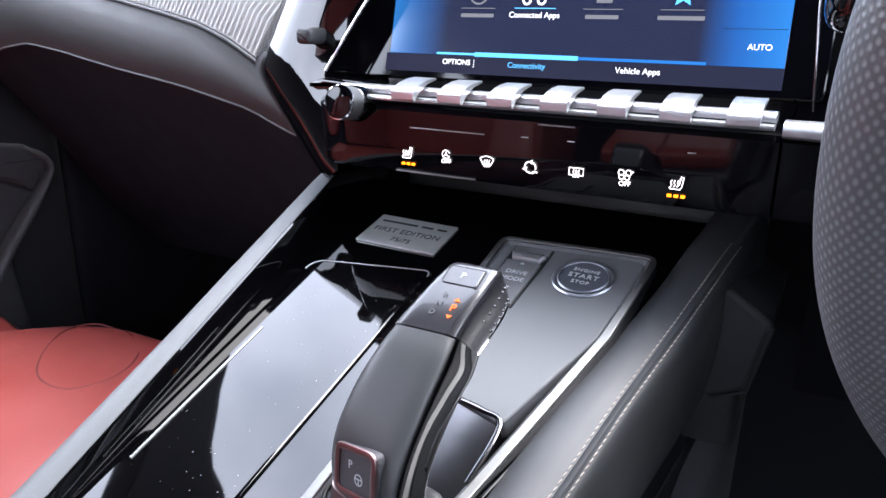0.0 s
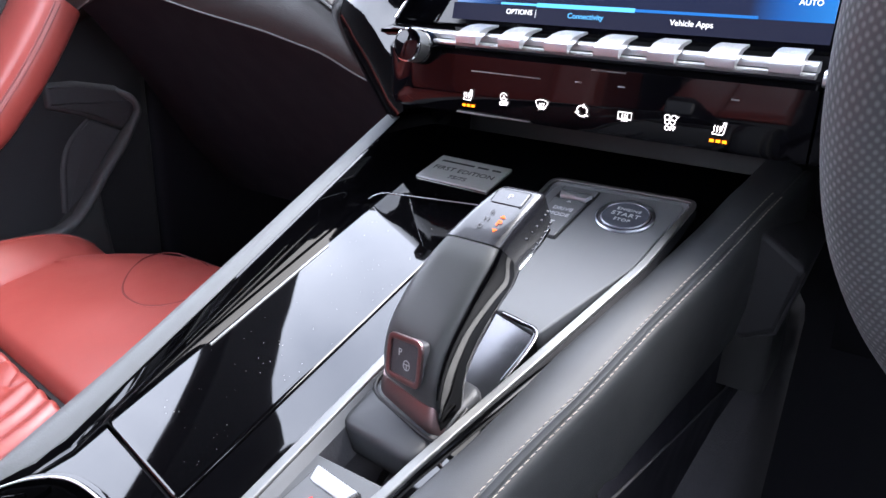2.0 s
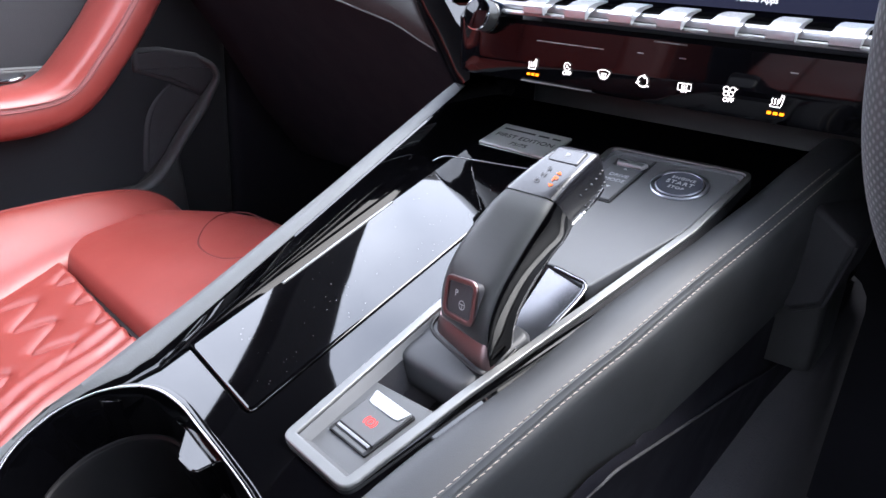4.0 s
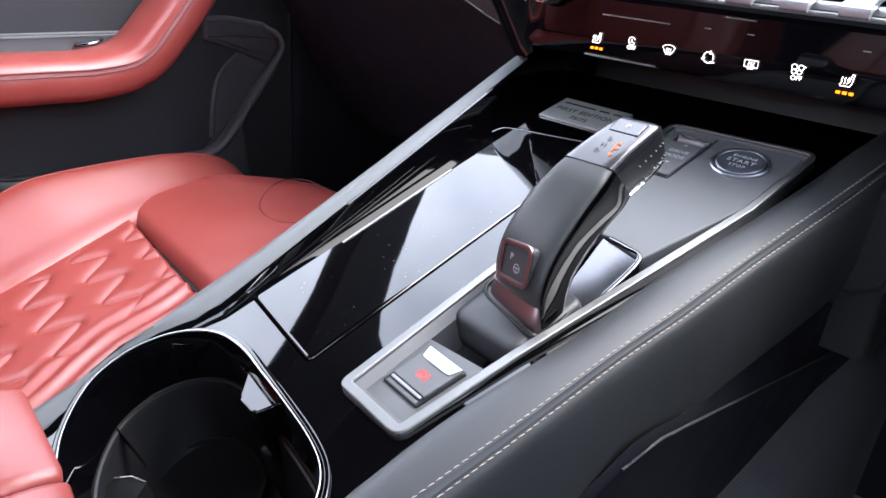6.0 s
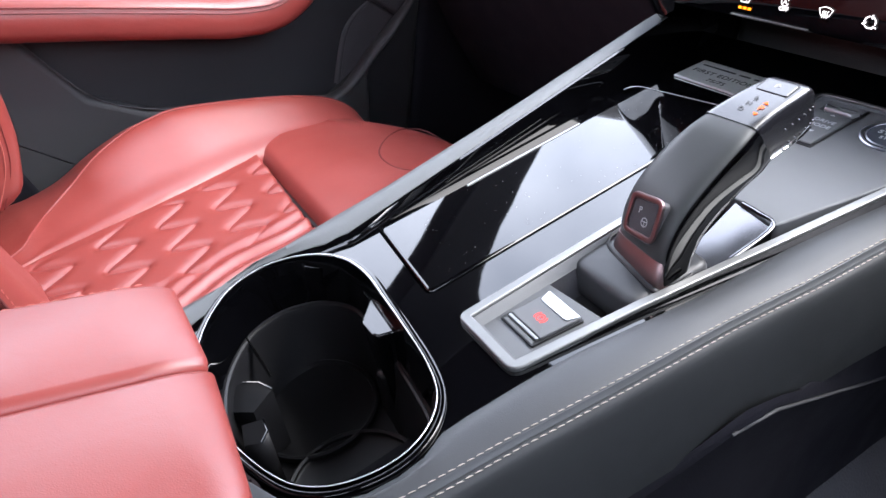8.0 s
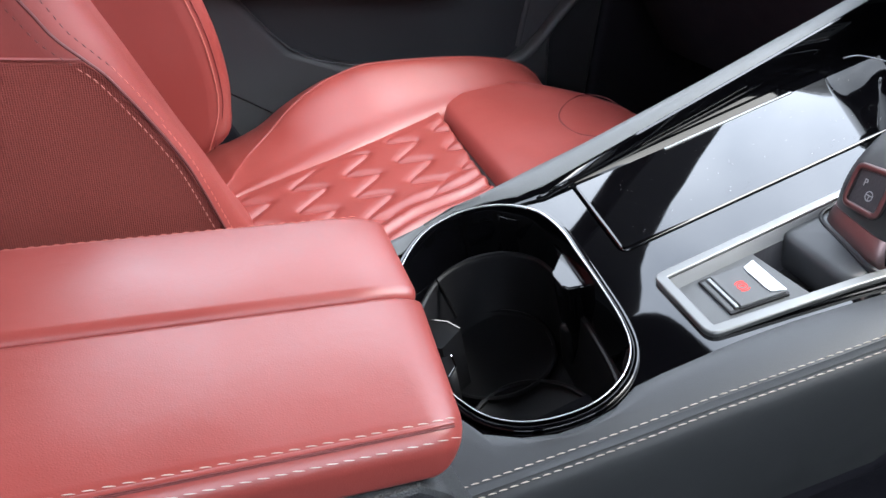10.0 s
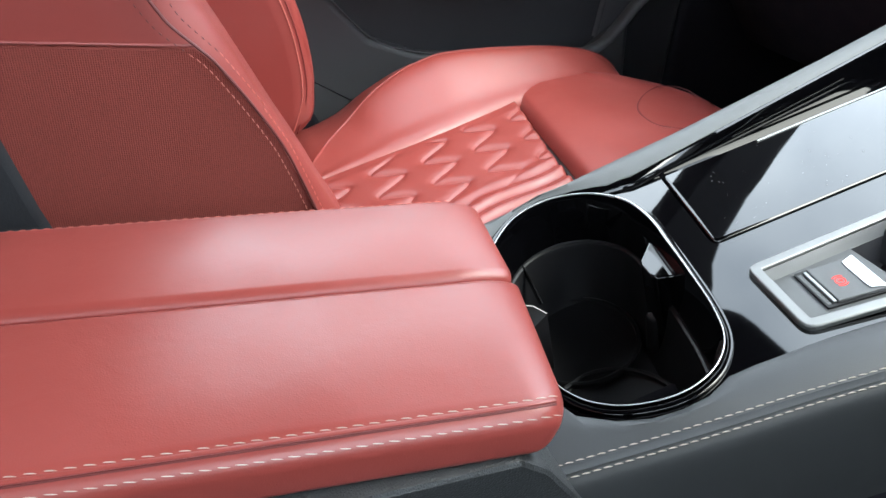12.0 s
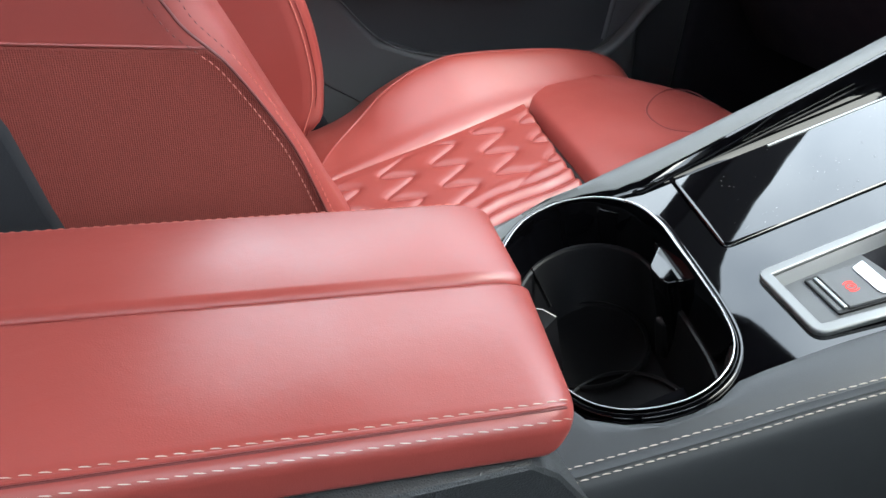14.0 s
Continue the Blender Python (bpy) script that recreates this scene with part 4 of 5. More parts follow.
part("armrest_base", slab(rpoly([(-0.112, -0.30), (0.011, -0.30), (0.034, 0.165), (-0.082, 0.188)], 0.01), 0.440, 0.4765, 0.003, 2), PLASTIC, arm, "black plastic underside")

rear = thing("console_rear", (-0.03, 0.0, 0.02), "grained black plastic rear console under the armrest", "console box")
box_side = rpoly([(0.079, 0.02), (0.079, 0.474), (0.166, 0.474), (0.178, 0.4655), (0.190, 0.4500), (0.204, 0.4300), (0.216, 0.40), (0.216, 0.02)], [0, 0.003, 0.004, 0.02, 0.02, 0.02, 0.02, 0])
part("front_box", loft([[(x, p[0], p[1]) for p in inset(box_side, d)] for x, d in ((-0.085, 0.0), (0.0500, 0.0), (0.0515, 0.0004), (0.0525, 0.0020))]), GRAINED, rear, "grained black plastic side")
part("rear_box", slab(rpoly([(-0.115, -0.40), (0.028, -0.40), (0.0495, 0.0772), (-0.115, 0.0772)], 0.004), 0.02, 0.477, 0.004, 3), GRAINED, rear, "grained black plastic side")

# ---------------------------------------------------------------- dashboard
dash = thing("dashboard", (0.0, 0.70, 0.60), "dark dashboard with gloss black lower panel", "dashboard")
prof = [(0.610, 0.6065), (0.6018, 0.6070), (0.5993, 0.6100), (0.5977, 0.6280), (0.5961, 0.6470), (0.5990, 0.6500), (0.66, 0.6520), (0.74, 0.66), (0.74, 0.6065)]
part("touch_panel", loft([[(x, y + dy, z) for y, z in prof] for x, dy in ((-0.166, 0.030), (-0.160, 0.012), (-0.150, 0.003), (-0.13, 0), (0.131, 0.0))]), PANELGLOSS, dash, "gloss black touch panel")
part("driver_panel", loft([[(x, y, z) for y, z in prof] for x in (0.1325, 0.16, 0.30, 0.45)]), PANELGLOSS, dash, "gloss black panel")
Mz = Matrix(((1, 0, 0, 0), (0, 0, -1, 0.64), (0, 1, 0, 0), (0, 0, 0, 1)))
OUTER = [(-0.186, 0.578), (-0.2032, 0.594), (-0.2290, 0.6225), (-0.2510, 0.650), (-0.2580, 0.669), (-0.2420, 0.694), (-0.2265, 0.7155), (-0.190, 0.770)]
INNER = [(-0.150, 0.600), (-0.152, 0.607), (-0.157, 0.628), (-0.166, 0.648), (-0.1715, 0.666), (-0.1590, 0.6880), (-0.1430, 0.7140), (-0.108, 0.770)]


def bezel():
    """A band of gloss black that swells out between its outer and its inner line."""
    rings = []
    for o, i in zip(spline([(x, 0, z) for x, z in OUTER], 6), spline([(x, 0, z) for x, z in INNER], 6)):
        ring = []
        for u in (0, 0.04, 0.1, 0.18, 0.28, 0.4, 0.55, 0.7, 0.84, 0.94, 0.98, 1.0):
            rise = 1 - (1 - min(1.0, u / 0.8)) ** 2.2
            p = o + (i - o) * u
            ring.append((p.x, 0.6535 - 0.027 * rise + 0.26 * (p.z - 0.655) * u, p.z))
        rings.append(ring + [(i.x, 0.70, i.z), (o.x, 0.70, o.z)])
    return loft(rings)


part("bezel", bezel(), PIANO, dash, "gloss black bezel beside the screen", 40)
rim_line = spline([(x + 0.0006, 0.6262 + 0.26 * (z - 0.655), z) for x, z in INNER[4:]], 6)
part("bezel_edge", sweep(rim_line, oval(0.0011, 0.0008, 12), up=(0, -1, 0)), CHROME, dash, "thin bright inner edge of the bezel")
blade = [(-0.186, 0.6560), (-0.170, 0.6620), (-0.137, 0.6605), (-0.137, 0.6560), (-0.176, 0.6525)]
part("bezel_blade", slab(rpoly(blade, 0.003, 4), -0.02, 0.0160, 0.003, 4, Mz), PIANO, dash, "gloss black shelf at the foot of the bezel")
part("vent_tab", slab(rpoly([(-0.187, 0.684), (-0.173, 0.684), (-0.173, 0.695), (-0.187, 0.695)], 0.004), 0.0, 0.024, 0.004, 3, Mz), PLASTIC, dash, "black vent slider")
bar = [(-0.137, 0.606, 0.6585), (0.128, 0.600, 0.6585)]
part("silver_bar", sweep(bar, oval(0.006, 0.0030, 14, 3)), SILVER, dash, "silver bar behind the keys")
part("silver_bar", sweep([(0.132, 0.598, 0.6535), (0.30, 0.594, 0.6535)], oval(0.008, 0.0045, 14, 3)), SILVER, dash, "silver bar")
part("bar_step", sweep([(-0.137, 0.598, 0.6545), (0.128, 0.5935, 0.6545)], oval(0.0045, 0.0016, 12, 3)), SILVER, dash, "lower step of the silver bar")
TILT = radians(5)
Mv = Matrix(((1, 0, 0, 0), (0, -math.sin(TILT), -math.cos(TILT), 0.5984), (0, math.cos(TILT), -math.sin(TILT), 0.6205), (0, 0, 0, 1))) @ Matrix.Translation((0, -0.6205, 0))
for x0, x1, z in ((-0.082, -0.030, 0.6372), (0.004, 0.026, 0.6460), (-0.094, -0.037, 0.6082)):
    part("panel_line", box(x0, x1, z - 0.0004, z + 0.0004, -0.004, 0.0006, 0.0003, Mv), SATIN, dash)
for x in (0.024, -0.004, 0.09):
    part("panel_mark", box(x - 0.0022, x + 0.0022, 0.6375, 0.6381, -0.004, 0.0004, 0.0002, Mv), GREYINK, dash)

# lit signs on the touch panel
Mi = Mv @ Matrix.Translation((0, 0.6205, 0))


def sign(name, x, lines, w=0.0006):
    w *= 0.72
    return part(name, strokes(lines, w, Mi @ Matrix.Translation((x, 0, 0.0010))), WHITE_LIGHT, dash, "white backlit sign")


def seat_sign(x):
    lines = [[(-0.0036, -0.0030), (0.0020, -0.0030), (0.0028, -0.0012), (0.0034, 0.0040), (0.0022, 0.0042), (0.0012, -0.0008)], [(-0.0038, -0.0020), (-0.0030, -0.0032)]]
    for k in range(3):
        u = -0.0032 + 0.0017 * k
        lines.append([(u, -0.0018), (u + 0.0006, -0.0006), (u, 0.0006), (u + 0.0006, 0.0020)])
    sign("seat_heating_sign", x, lines)
    for k in range(3):
        u = -0.0048 + 0.0036 * k
        part("level_light", box(u, u + 0.0024, -0.0078, -0.0062, 0.0002, 0.0010, 0.0002, Mi @ Matrix.Translation((x, 0, 0))), ORANGE_LIGHT, dash, "orange level light")


seat_sign(-0.084)
seat_sign(0.084)
sign("stop_start_sign", -0.056, [arc(0, 0.0022, 0.0026, 20, 340), [(-0.0010, 0.0010), (0, 0.0036), (0.0010, 0.0010)], [(-0.0006, 0.0018), (0.0006, 0.0018)]], 0.0005)
part("stop_start_word", lettering("OFF", 0.0038, Mi @ Matrix.Translation((-0.056, -0.0024, 0.0010))), WHITE_LIGHT, dash)
waves = [[(u, -0.0030), (u + 0.0007, -0.0014), (u, 0.0002), (u + 0.0007, 0.0016)] for u in (-0.0018, -0.0003, 0.0012)]
sign("windscreen_sign", -0.028, [[(-0.0026, -0.0016), (-0.0045, 0.0022), *arc(0, -0.004, 0.0077, 126, 54), (0.0045, 0.0022), (0.0026, -0.0016), (-0.0026, -0.0016)]] + waves, 0.0005)
sign("recirculation_sign", 0.0, [arc(0, 0, 0.0034, 100, 200), arc(0, 0, 0.0034, 220, 320), arc(0, 0, 0.0034, 340, 440), [(-0.0046, -0.0012), (-0.0032, -0.0018), (-0.0022, -0.0002)], [(0.0018, -0.0038), (0.0028, -0.0022), (0.0044, -0.0030)], [(0.0012, 0.0044), (0.0002, 0.0032), (0.0012, 0.0020)]], 0.0008)
sign("rear_window_sign", 0.028, [[(-0.0042, -0.0016), (-0.0042, 0.0026), (0.0042, 0.0026), (0.0042, -0.0016), (-0.0042, -0.0016)]] + waves, 0.0006)
sign("air_conditioning_sign", 0.056, [arc(-0.0022, 0.0030, 0.0016, 0, 360), arc(0.0018, 0.0030, 0.0016, 0, 360), arc(-0.0020, 0.0004, 0.0014, 0, 360), arc(0.0012, 0.0004, 0.0014, 0, 360), [(0.0032, 0.0040), (0.0046, 0.0036)]], 0.0006)
part("air_conditioning_word", lettering("OFF", 0.0038, Mi @ Matrix.Translation((0.056, -0.0034, 0.0010))), WHITE_LIGHT, dash)


# the row of toggle keys
def toggle_key():
    ob = thing("toggle_key", (-0.088, 0.600, 0.655), "silver toggle key under the screen", "key", "toggle keys under the screen")
    side = [(0.5872, 0.6545), (0.5848, 0.6556), (0.5846, 0.6602), (0.5875, 0.6626), (0.5950, 0.6650), (0.6040, 0.6664), (0.6140, 0.6668), (0.6142, 0.6656), (0.6020, 0.6636), (0.5920, 0.6590)]
    side = rpoly(side, 0.0009, 3)
    w = 0.0080
    bm = loft([[(-0.088 + s * w * 0.97, y, z) for y, z in inset(side, 0.0004)] if abs(s) == 1 else [(-0.088 + s * w, y, z) for y, z in side] for s in (-1, -0.96, 0.96, 1)])
    part("key", bm, SILVER, ob)
    Mk = axes((-0.088, 0.5965, 0.6656), (1, 0, 0), (0, 0.975, 0.20))
    part("key_sign", strokes([[(-0.0024, -0.0016), (0.0024, -0.0016), (0.0024, 0.0016), (-0.0024, 0.0016), (-0.0024, -0.0016)], [(-0.0008, -0.0016), (-0.0008, 0.0016)]], 0.0004, Mk), GREYINK, ob)
    return ob


key = toggle_key()
key.location.x = -0.0803
for k in range(1, 7):
    copy_thing(key, Matrix.Translation((-0.0803 + 0.03245 * k, 0.600 - 0.0006 * k, 0.655)))

knob = thing("volume_knob", (-0.119, 0.585, 0.6535), "round black volume knob with knurled chrome edge", "knob")
Mk = axes((-0.1215, 0.593, 0.6497), (1, 0, 0.0), (0, 0.15, 1)) @ Matrix.Diagonal((0.85, 0.85, 0.75, 1))
teeth = []
for k in range(48):
    a = 2 * math.pi * k / 48
    teeth.append((math.cos(a), math.sin(a), 1.0 if k % 2 else 0.965))
rings = [[(x * r * (t if tooth else 1), y * r * (t if tooth else 1), h) for x, y, t in teeth] for r, h, tooth in ((0.0125, 0.0, 0), (0.0128, 0.008, 1), (0.0128, 0.019, 1), (0.0127, 0.0205, 0), (0.0120, 0.0215, 0))]
part("grip_ring", loft(rings, M=Mk), SATIN, knob, "knurled metal ring")
part("face", lathe([(0.0119, 0.019), (0.0119, 0.0220), (0.0108, 0.0226), (0.0, 0.0226)], 40, Mk), PANELGLOSS, knob, "gloss black face")
part("face_ring", lathe([(0.0128, 0.0205), (0.0130, 0.0218), (0.0121, 0.0226), (0.0118, 0.0215)], 44, Mk, True), CHROME, knob)
part("collar", lathe([(0.0135, -0.012), (0.0135, 0.004), (0.0125, 0.006), (0.0, 0.006)], 40, Mk), PIANO, knob)


# ---------------------------------------------------------------- touch screen
screen = thing("touch_screen", (-0.01, 0.66, 0.665), "wide lit touch screen with blue menu page", "screen")
Msc = axes((0, 0.6535, 0.6665), (1, 0, 0), (0, 0.22, 0.975))


def pixels_material():
    """The page: dark navy in the middle, blue towards both ends."""
    m = bpy.data.materials.new("screen_page")
    m.use_nodes = True
    nt = m.node_tree
    b = nt.nodes["Principled BSDF"]
    co, sep, ramp = nt.nodes.new("ShaderNodeTexCoord"), nt.nodes.new("ShaderNodeSeparateXYZ"), nt.nodes.new("ShaderNodeValToRGB")
    mr = nt.nodes.new("ShaderNodeMapRange")
    nt.links.new(co.outputs["Object"], sep.inputs[0])
    nt.links.new(sep.outputs["X"], mr.inputs["Value"])
    mr.inputs["From Min"].default_value, mr.inputs["From Max"].default_value = -0.1235, 0.132
    cr = ramp.color_ramp
    cr.elements[0].position, cr.elements[0].color = 0.0, (0.02, 0.16, 0.46, 1)
    cr.elements[1].position, cr.elements[1].color = 1.0, (0.02, 0.20, 0.62, 1)
    for pos, col in ((0.08, (0.015, 0.09, 0.30, 1)), (0.17, (0.014, 0.020, 0.055, 1)), (0.82, (0.014, 0.020, 0.055, 1)), (0.90, (0.012, 0.11, 0.42, 1))):
        e = cr.elements.new(pos)
        e.color = col
    nt.links.new(mr.outputs["Result"], ramp.inputs["Fac"])
    nt.links.new(ramp.outputs["Color"], b.inputs["Emission Color"])
    b.inputs["Emission Strength"].default_value = 0.23
    b.inputs["Base Color"].default_value = (0.01, 0.01, 0.012, 1)
    b.inputs["Roughness"].default_value = 0.12
    return m


PAGE = pixels_material()
part("glass", slab(rpoly([(-0.186, -0.004), (0.146, -0.004), (0.146, 0.118), (-0.124, 0.118)], 0.004), -0.012, -0.0006, 0.001, 2, Msc), PANELGLOSS, screen, "black screen surround")
part("page", slab([(-0.1338, 0.0127), (0.1238, 0.0127), (0.1225, 0.104), (-0.1335, 0.104)], -0.002, 0.0, 0.0001, 1, Msc), PAGE, screen, "lit blue menu page")
part("menu_bar", slab([(-0.1365, 0.0005), (0.1240, 0.0005), (0.1240, 0.0125), (-0.1365, 0.0125)], -0.002, 0.0, 0.0001, 1, Msc), NAVY_LIGHT, screen, "dark menu bar")
for x0, x1, w, m in ((-0.096, -0.067, 0.0007, CYAN_LIGHT), (-0.067, 0.005, 0.0014, CYAN_LIGHT), (0.005, 0.082, 0.0009, BLUE_LIGHT)):
    part("tab_line", box(x0, x1, 0.0135 - w, 0.0135 + w, 0.0, 0.0003, 0.0001, Msc), m, screen)
for txt, x, y, s, m in (("OPTIONS", -0.0800, 0.0078, 0.0050, TEXT_LIGHT), ("Connectivity", -0.0290, 0.0074, 0.0051, CYAN_LIGHT), ("Vehicle Apps", 0.0432, 0.0072, 0.0052, TEXT_LIGHT), ("AUTO", 0.1095, 0.0235, 0.0047, TEXT_LIGHT), ("Connected Apps", -0.0280, 0.0395, 0.0051, TEXT_LIGHT)):
    part("lettering", lettering(txt, s, Msc @ Matrix.Translation((x, y, 0.0004))), m, screen)
for x, w in ((-0.0685, 0.024), (0.0165, 0.021), (0.0640, 0.027)):
    part("word_bar", box(x - w / 2, x + w / 2, 0.0378, 0.0402, 0.0, 0.0003, 0.0001, Msc), DIM_LIGHT, screen)
    part("app_line", box(x - 0.0125, x + 0.0125, 0.0435, 0.0439, 0.0, 0.0003, 0.0001, Msc), DIM_LIGHT, screen)
part("app_line", box(-0.042, -0.014, 0.0437, 0.0442, 0.0, 0.0003, 0.0001, Msc), CYAN_LIGHT, screen)
part("app_icon", strokes([arc(-0.0685, 0.0530, 0.0065, 0, 360, 24)], 0.0012, Msc @ Matrix.Translation((0, 0, 0.0002))), DIM_LIGHT, screen)
part("app_icon", strokes([arc(-0.034, 0.0490, 0.0025, 0, 360), arc(-0.024, 0.0490, 0.0025, 0, 360), [(-0.034, 0.0515), (-0.029, 0.060), (-0.024, 0.0515)]], 0.0014, Msc @ Matrix.Translation((0, 0, 0.0002))), TEXT_LIGHT, screen)
part("app_icon", box(0.012, 0.022, 0.0475, 0.0585, 0.0, 0.0003, 0.0005, Msc), DIM_LIGHT, screen)
part("app_icon", slab([(0.064 + r * math.cos(a), 0.0525 + r * math.sin(a)) for r, a in ((0.0075 if k % 2 else 0.0035, math.pi * k / 5 - math.pi / 10) for k in range(10))], 0.0, 0.0003, 0.0001, 1, Msc), CYAN_LIGHT, screen)
part("app_line", box(0.088, 0.1225, 0.0335, 0.0338, 0.0, 0.0003, 0.0001, Msc), NAVY_LIGHT, screen)
part("lettering", lettering("AUTO", 0.0047, Msc @ Matrix.Translation((0.1165, 0.0525, 0.0004))), TEXT_LIGHT, screen)
for k in range(4):
    part("menu_dot", box(-0.0672, -0.0666, 0.0050 + 0.0014 * k, 0.0056 + 0.0014 * k, 0.0, 0.0003, 0.0001, Msc), TEXT_LIGHT, screen)

# ---------------------------------------------------------------- passenger side of the dashboard
CREASE = [(0.160, 0.600), (0.200, 0.604), (0.240, 0.615), (0.257, 0.6225), (0.281, 0.630), (0.351, 0.6435), (0.436, 0.655), (0.505, 0.6665), (0.556, 0.673), (0.600, 0.667), (0.638, 0.655), (0.74, 0.62)]
DECOR_LOW = [(0.160, 0.640), (0.230, 0.650), (0.261, 0.663), (0.276, 0.671), (0.299, 0.683), (0.330, 0.694), (0.362, 0.701), (0.420, 0.712), (0.56, 0.736), (0.74, 0.752)]
stations = list(np.linspace(0.165, 0.74, 36))


def dash_levels(x):
    return table(CREASE, x), table(DECOR_LOW, x), 0.02 * max(0.0, (x - 0.60) / 0.14)


upper, lower = [], []
for x in stations:
    c, t, dy = dash_levels(x)
    h = t - c
    upper.append([(-x, 0.667 + dy, t), (-x, 0.6625 + dy, t - 0.003), (-x, 0.6570 + dy, c + 0.72 * h), (-x, 0.6550 + dy, c + 0.40 * h), (-x, 0.6565 + dy, c + 0.14 * h), (-x, 0.6600 + dy, c), (-x, 0.70, c), (-x, 0.70, t)])
    lower.append([(-x, 0.6625 + dy, c - 0.001), (-x, 0.672 + dy, c - 0.010), (-x, 0.715 + dy, c - 0.06), (-x, 0.79 + dy, c - 0.17), (-x, 0.86 + dy, 0.40), (-x, 1.0, 0.38), (-x, 1.0, c - 0.001)])
part("passenger_side", loft(upper), DASHTOP, dash, "dark grained passenger side")
part("glovebox", loft(lower[:31]), BLACKTRIM, dash, "black glovebox under the crease")
crease = [(-x, 0.6598 + dash_levels(x)[2], dash_levels(x)[0]) for x in stations[3:-3]]
part("crease", sweep(crease, oval(0.0012, 0.0011, 8)), POCKET, dash, "soft grey crease line")
rib_rings = []
for x in stations:
    c, t, dy = dash_levels(x)
    rib_rings.append([(-x, 0.667 + dy, t + 0.0005), (-x, 0.6660 + dy, t + 0.003), (-x, 0.679 + dy, t + 0.030), (-x, 0.712 + dy, t + 0.064), (-x, 0.75 + dy, t + 0.066), (-x, 0.75 + dy, t)])
decor = part("decor_strip", loft(rib_rings), DECOR, dash, "light ribbed decor strip")
for k in range(64):
    x = 0.215 + 0.0046 * k
    c, t, dy = dash_levels(x)
    c2, t2, _ = dash_levels(x - 0.012)
    part("rib", sweep([(-x, 0.6655 + dy, t + 0.0035), (-x + 0.005, 0.6785 + dy, t + 0.030), (-x + 0.012, 0.7105 + dy, t + 0.063)], oval(0.0013, 0.0004, 6), up=(0, -1, 0.2)), DECOR, decor)
part("decor_edge", sweep([(-x, 0.6640 + dash_levels(x)[2], dash_levels(x)[1] + 0.0008) for x in stations[4:]], oval(0.0012, 0.0012, 8)), SOFT, dash, "thin edge under the decor strip")
part("dash_top", loft([[(x, 0.748, 0.700), (x, 0.748, 0.792), (x, 0.790, 0.822), (x, 1.24, 0.90), (x, 1.24, 0.70)] for x in (-0.72, -0.4, 0, 0.4, 0.72)]), DARK, dash, "black dashboard top")
part("driver_side", loft([[(x, 0.66, 0.60), (x, 0.66, 0.78), (x, 1.0, 0.78), (x, 1.0, 0.40), (x, 0.80, 0.42)] for x in (0.155, 0.30, 0.5, 0.72)]), PANELGLOSS, dash, "gloss black trim before the driver")
part("screen_edge", sweep([(0.1415, 0.6520, 0.6570), (0.1365, 0.6560, 0.7090), (0.1330, 0.6650, 0.7600)], oval(0.0006, 0.0006, 8), up=(0, -1, 0)), SMOKE, dash, "thin dark metal edge beside the screen")
part("centre_back", box(-0.16, 0.120, 0.72, 0.80, 0.40, 0.76, 0.01), PLASTIC, dash)

# ---------------------------------------------------------------- steering wheel
WHEEL = Matrix.Translation((0.3407, 0.4291, 0.6748)) @ Matrix.Rotation(radians(-70.6), 4, "X")
wheel = thing("steering_wheel", (0.3407, 0.4291, 0.6748), "black perforated leather steering wheel", "steering wheel")
PERF = mat("perforated_leather", (0.072, 0.074, 0.078), 0.40, vary=0.1)


def perforate(m, pitch):
    """Rows of fine dots set out along the leather's own length and girth, coloured pale for the light they catch."""
    nt = m.node_tree
    n, b = nt.nodes.new, nt.nodes["Principled BSDF"]
    uv, dots, edge, bp, dark = n("ShaderNodeUVMap"), n("ShaderNodeTexVoronoi"), n("ShaderNodeMapRange"), n("ShaderNodeBump"), n("ShaderNodeMix")
    dots.voronoi_dimensions = "2D"
    dots.inputs["Scale"].default_value, dots.inputs["Randomness"].default_value = 1 / pitch, 0.0
    turn = n("ShaderNodeMapping")
    turn.inputs["Rotation"].default_value = (0, 0, radians(45))
    nt.links.new(uv.outputs["UV"], turn.inputs["Vector"])
    nt.links.new(turn.outputs["Vector"], dots.inputs["Vector"])
    edge.inputs["From Min"].default_value, edge.inputs["From Max"].default_value = 0.10, 0.42
    nt.links.new(dots.outputs["Distance"], edge.inputs["Value"])
    bp.inputs["Strength"].default_value, bp.inputs["Distance"].default_value = 0.6, 0.0003
    nt.links.new(edge.outputs["Result"], bp.inputs["Height"])
    nt.links.new(bp.outputs["Normal"], b.inputs["Normal"])
    old = b.inputs["Base Color"].links[0].from_socket
    dark.data_type = "RGBA"
    # Light on the holes' rims, put in as a paler colour.
    dark.inputs["A"].default_value = (0.150, 0.152, 0.158, 1)
    nt.links.new(edge.outputs["Result"], dark.inputs["Factor"])
    nt.links.new(old, dark.inputs["B"])
    nt.links.new(dark.outputs["Result"], b.inputs["Base Color"])


perforate(PERF, 0.0026)


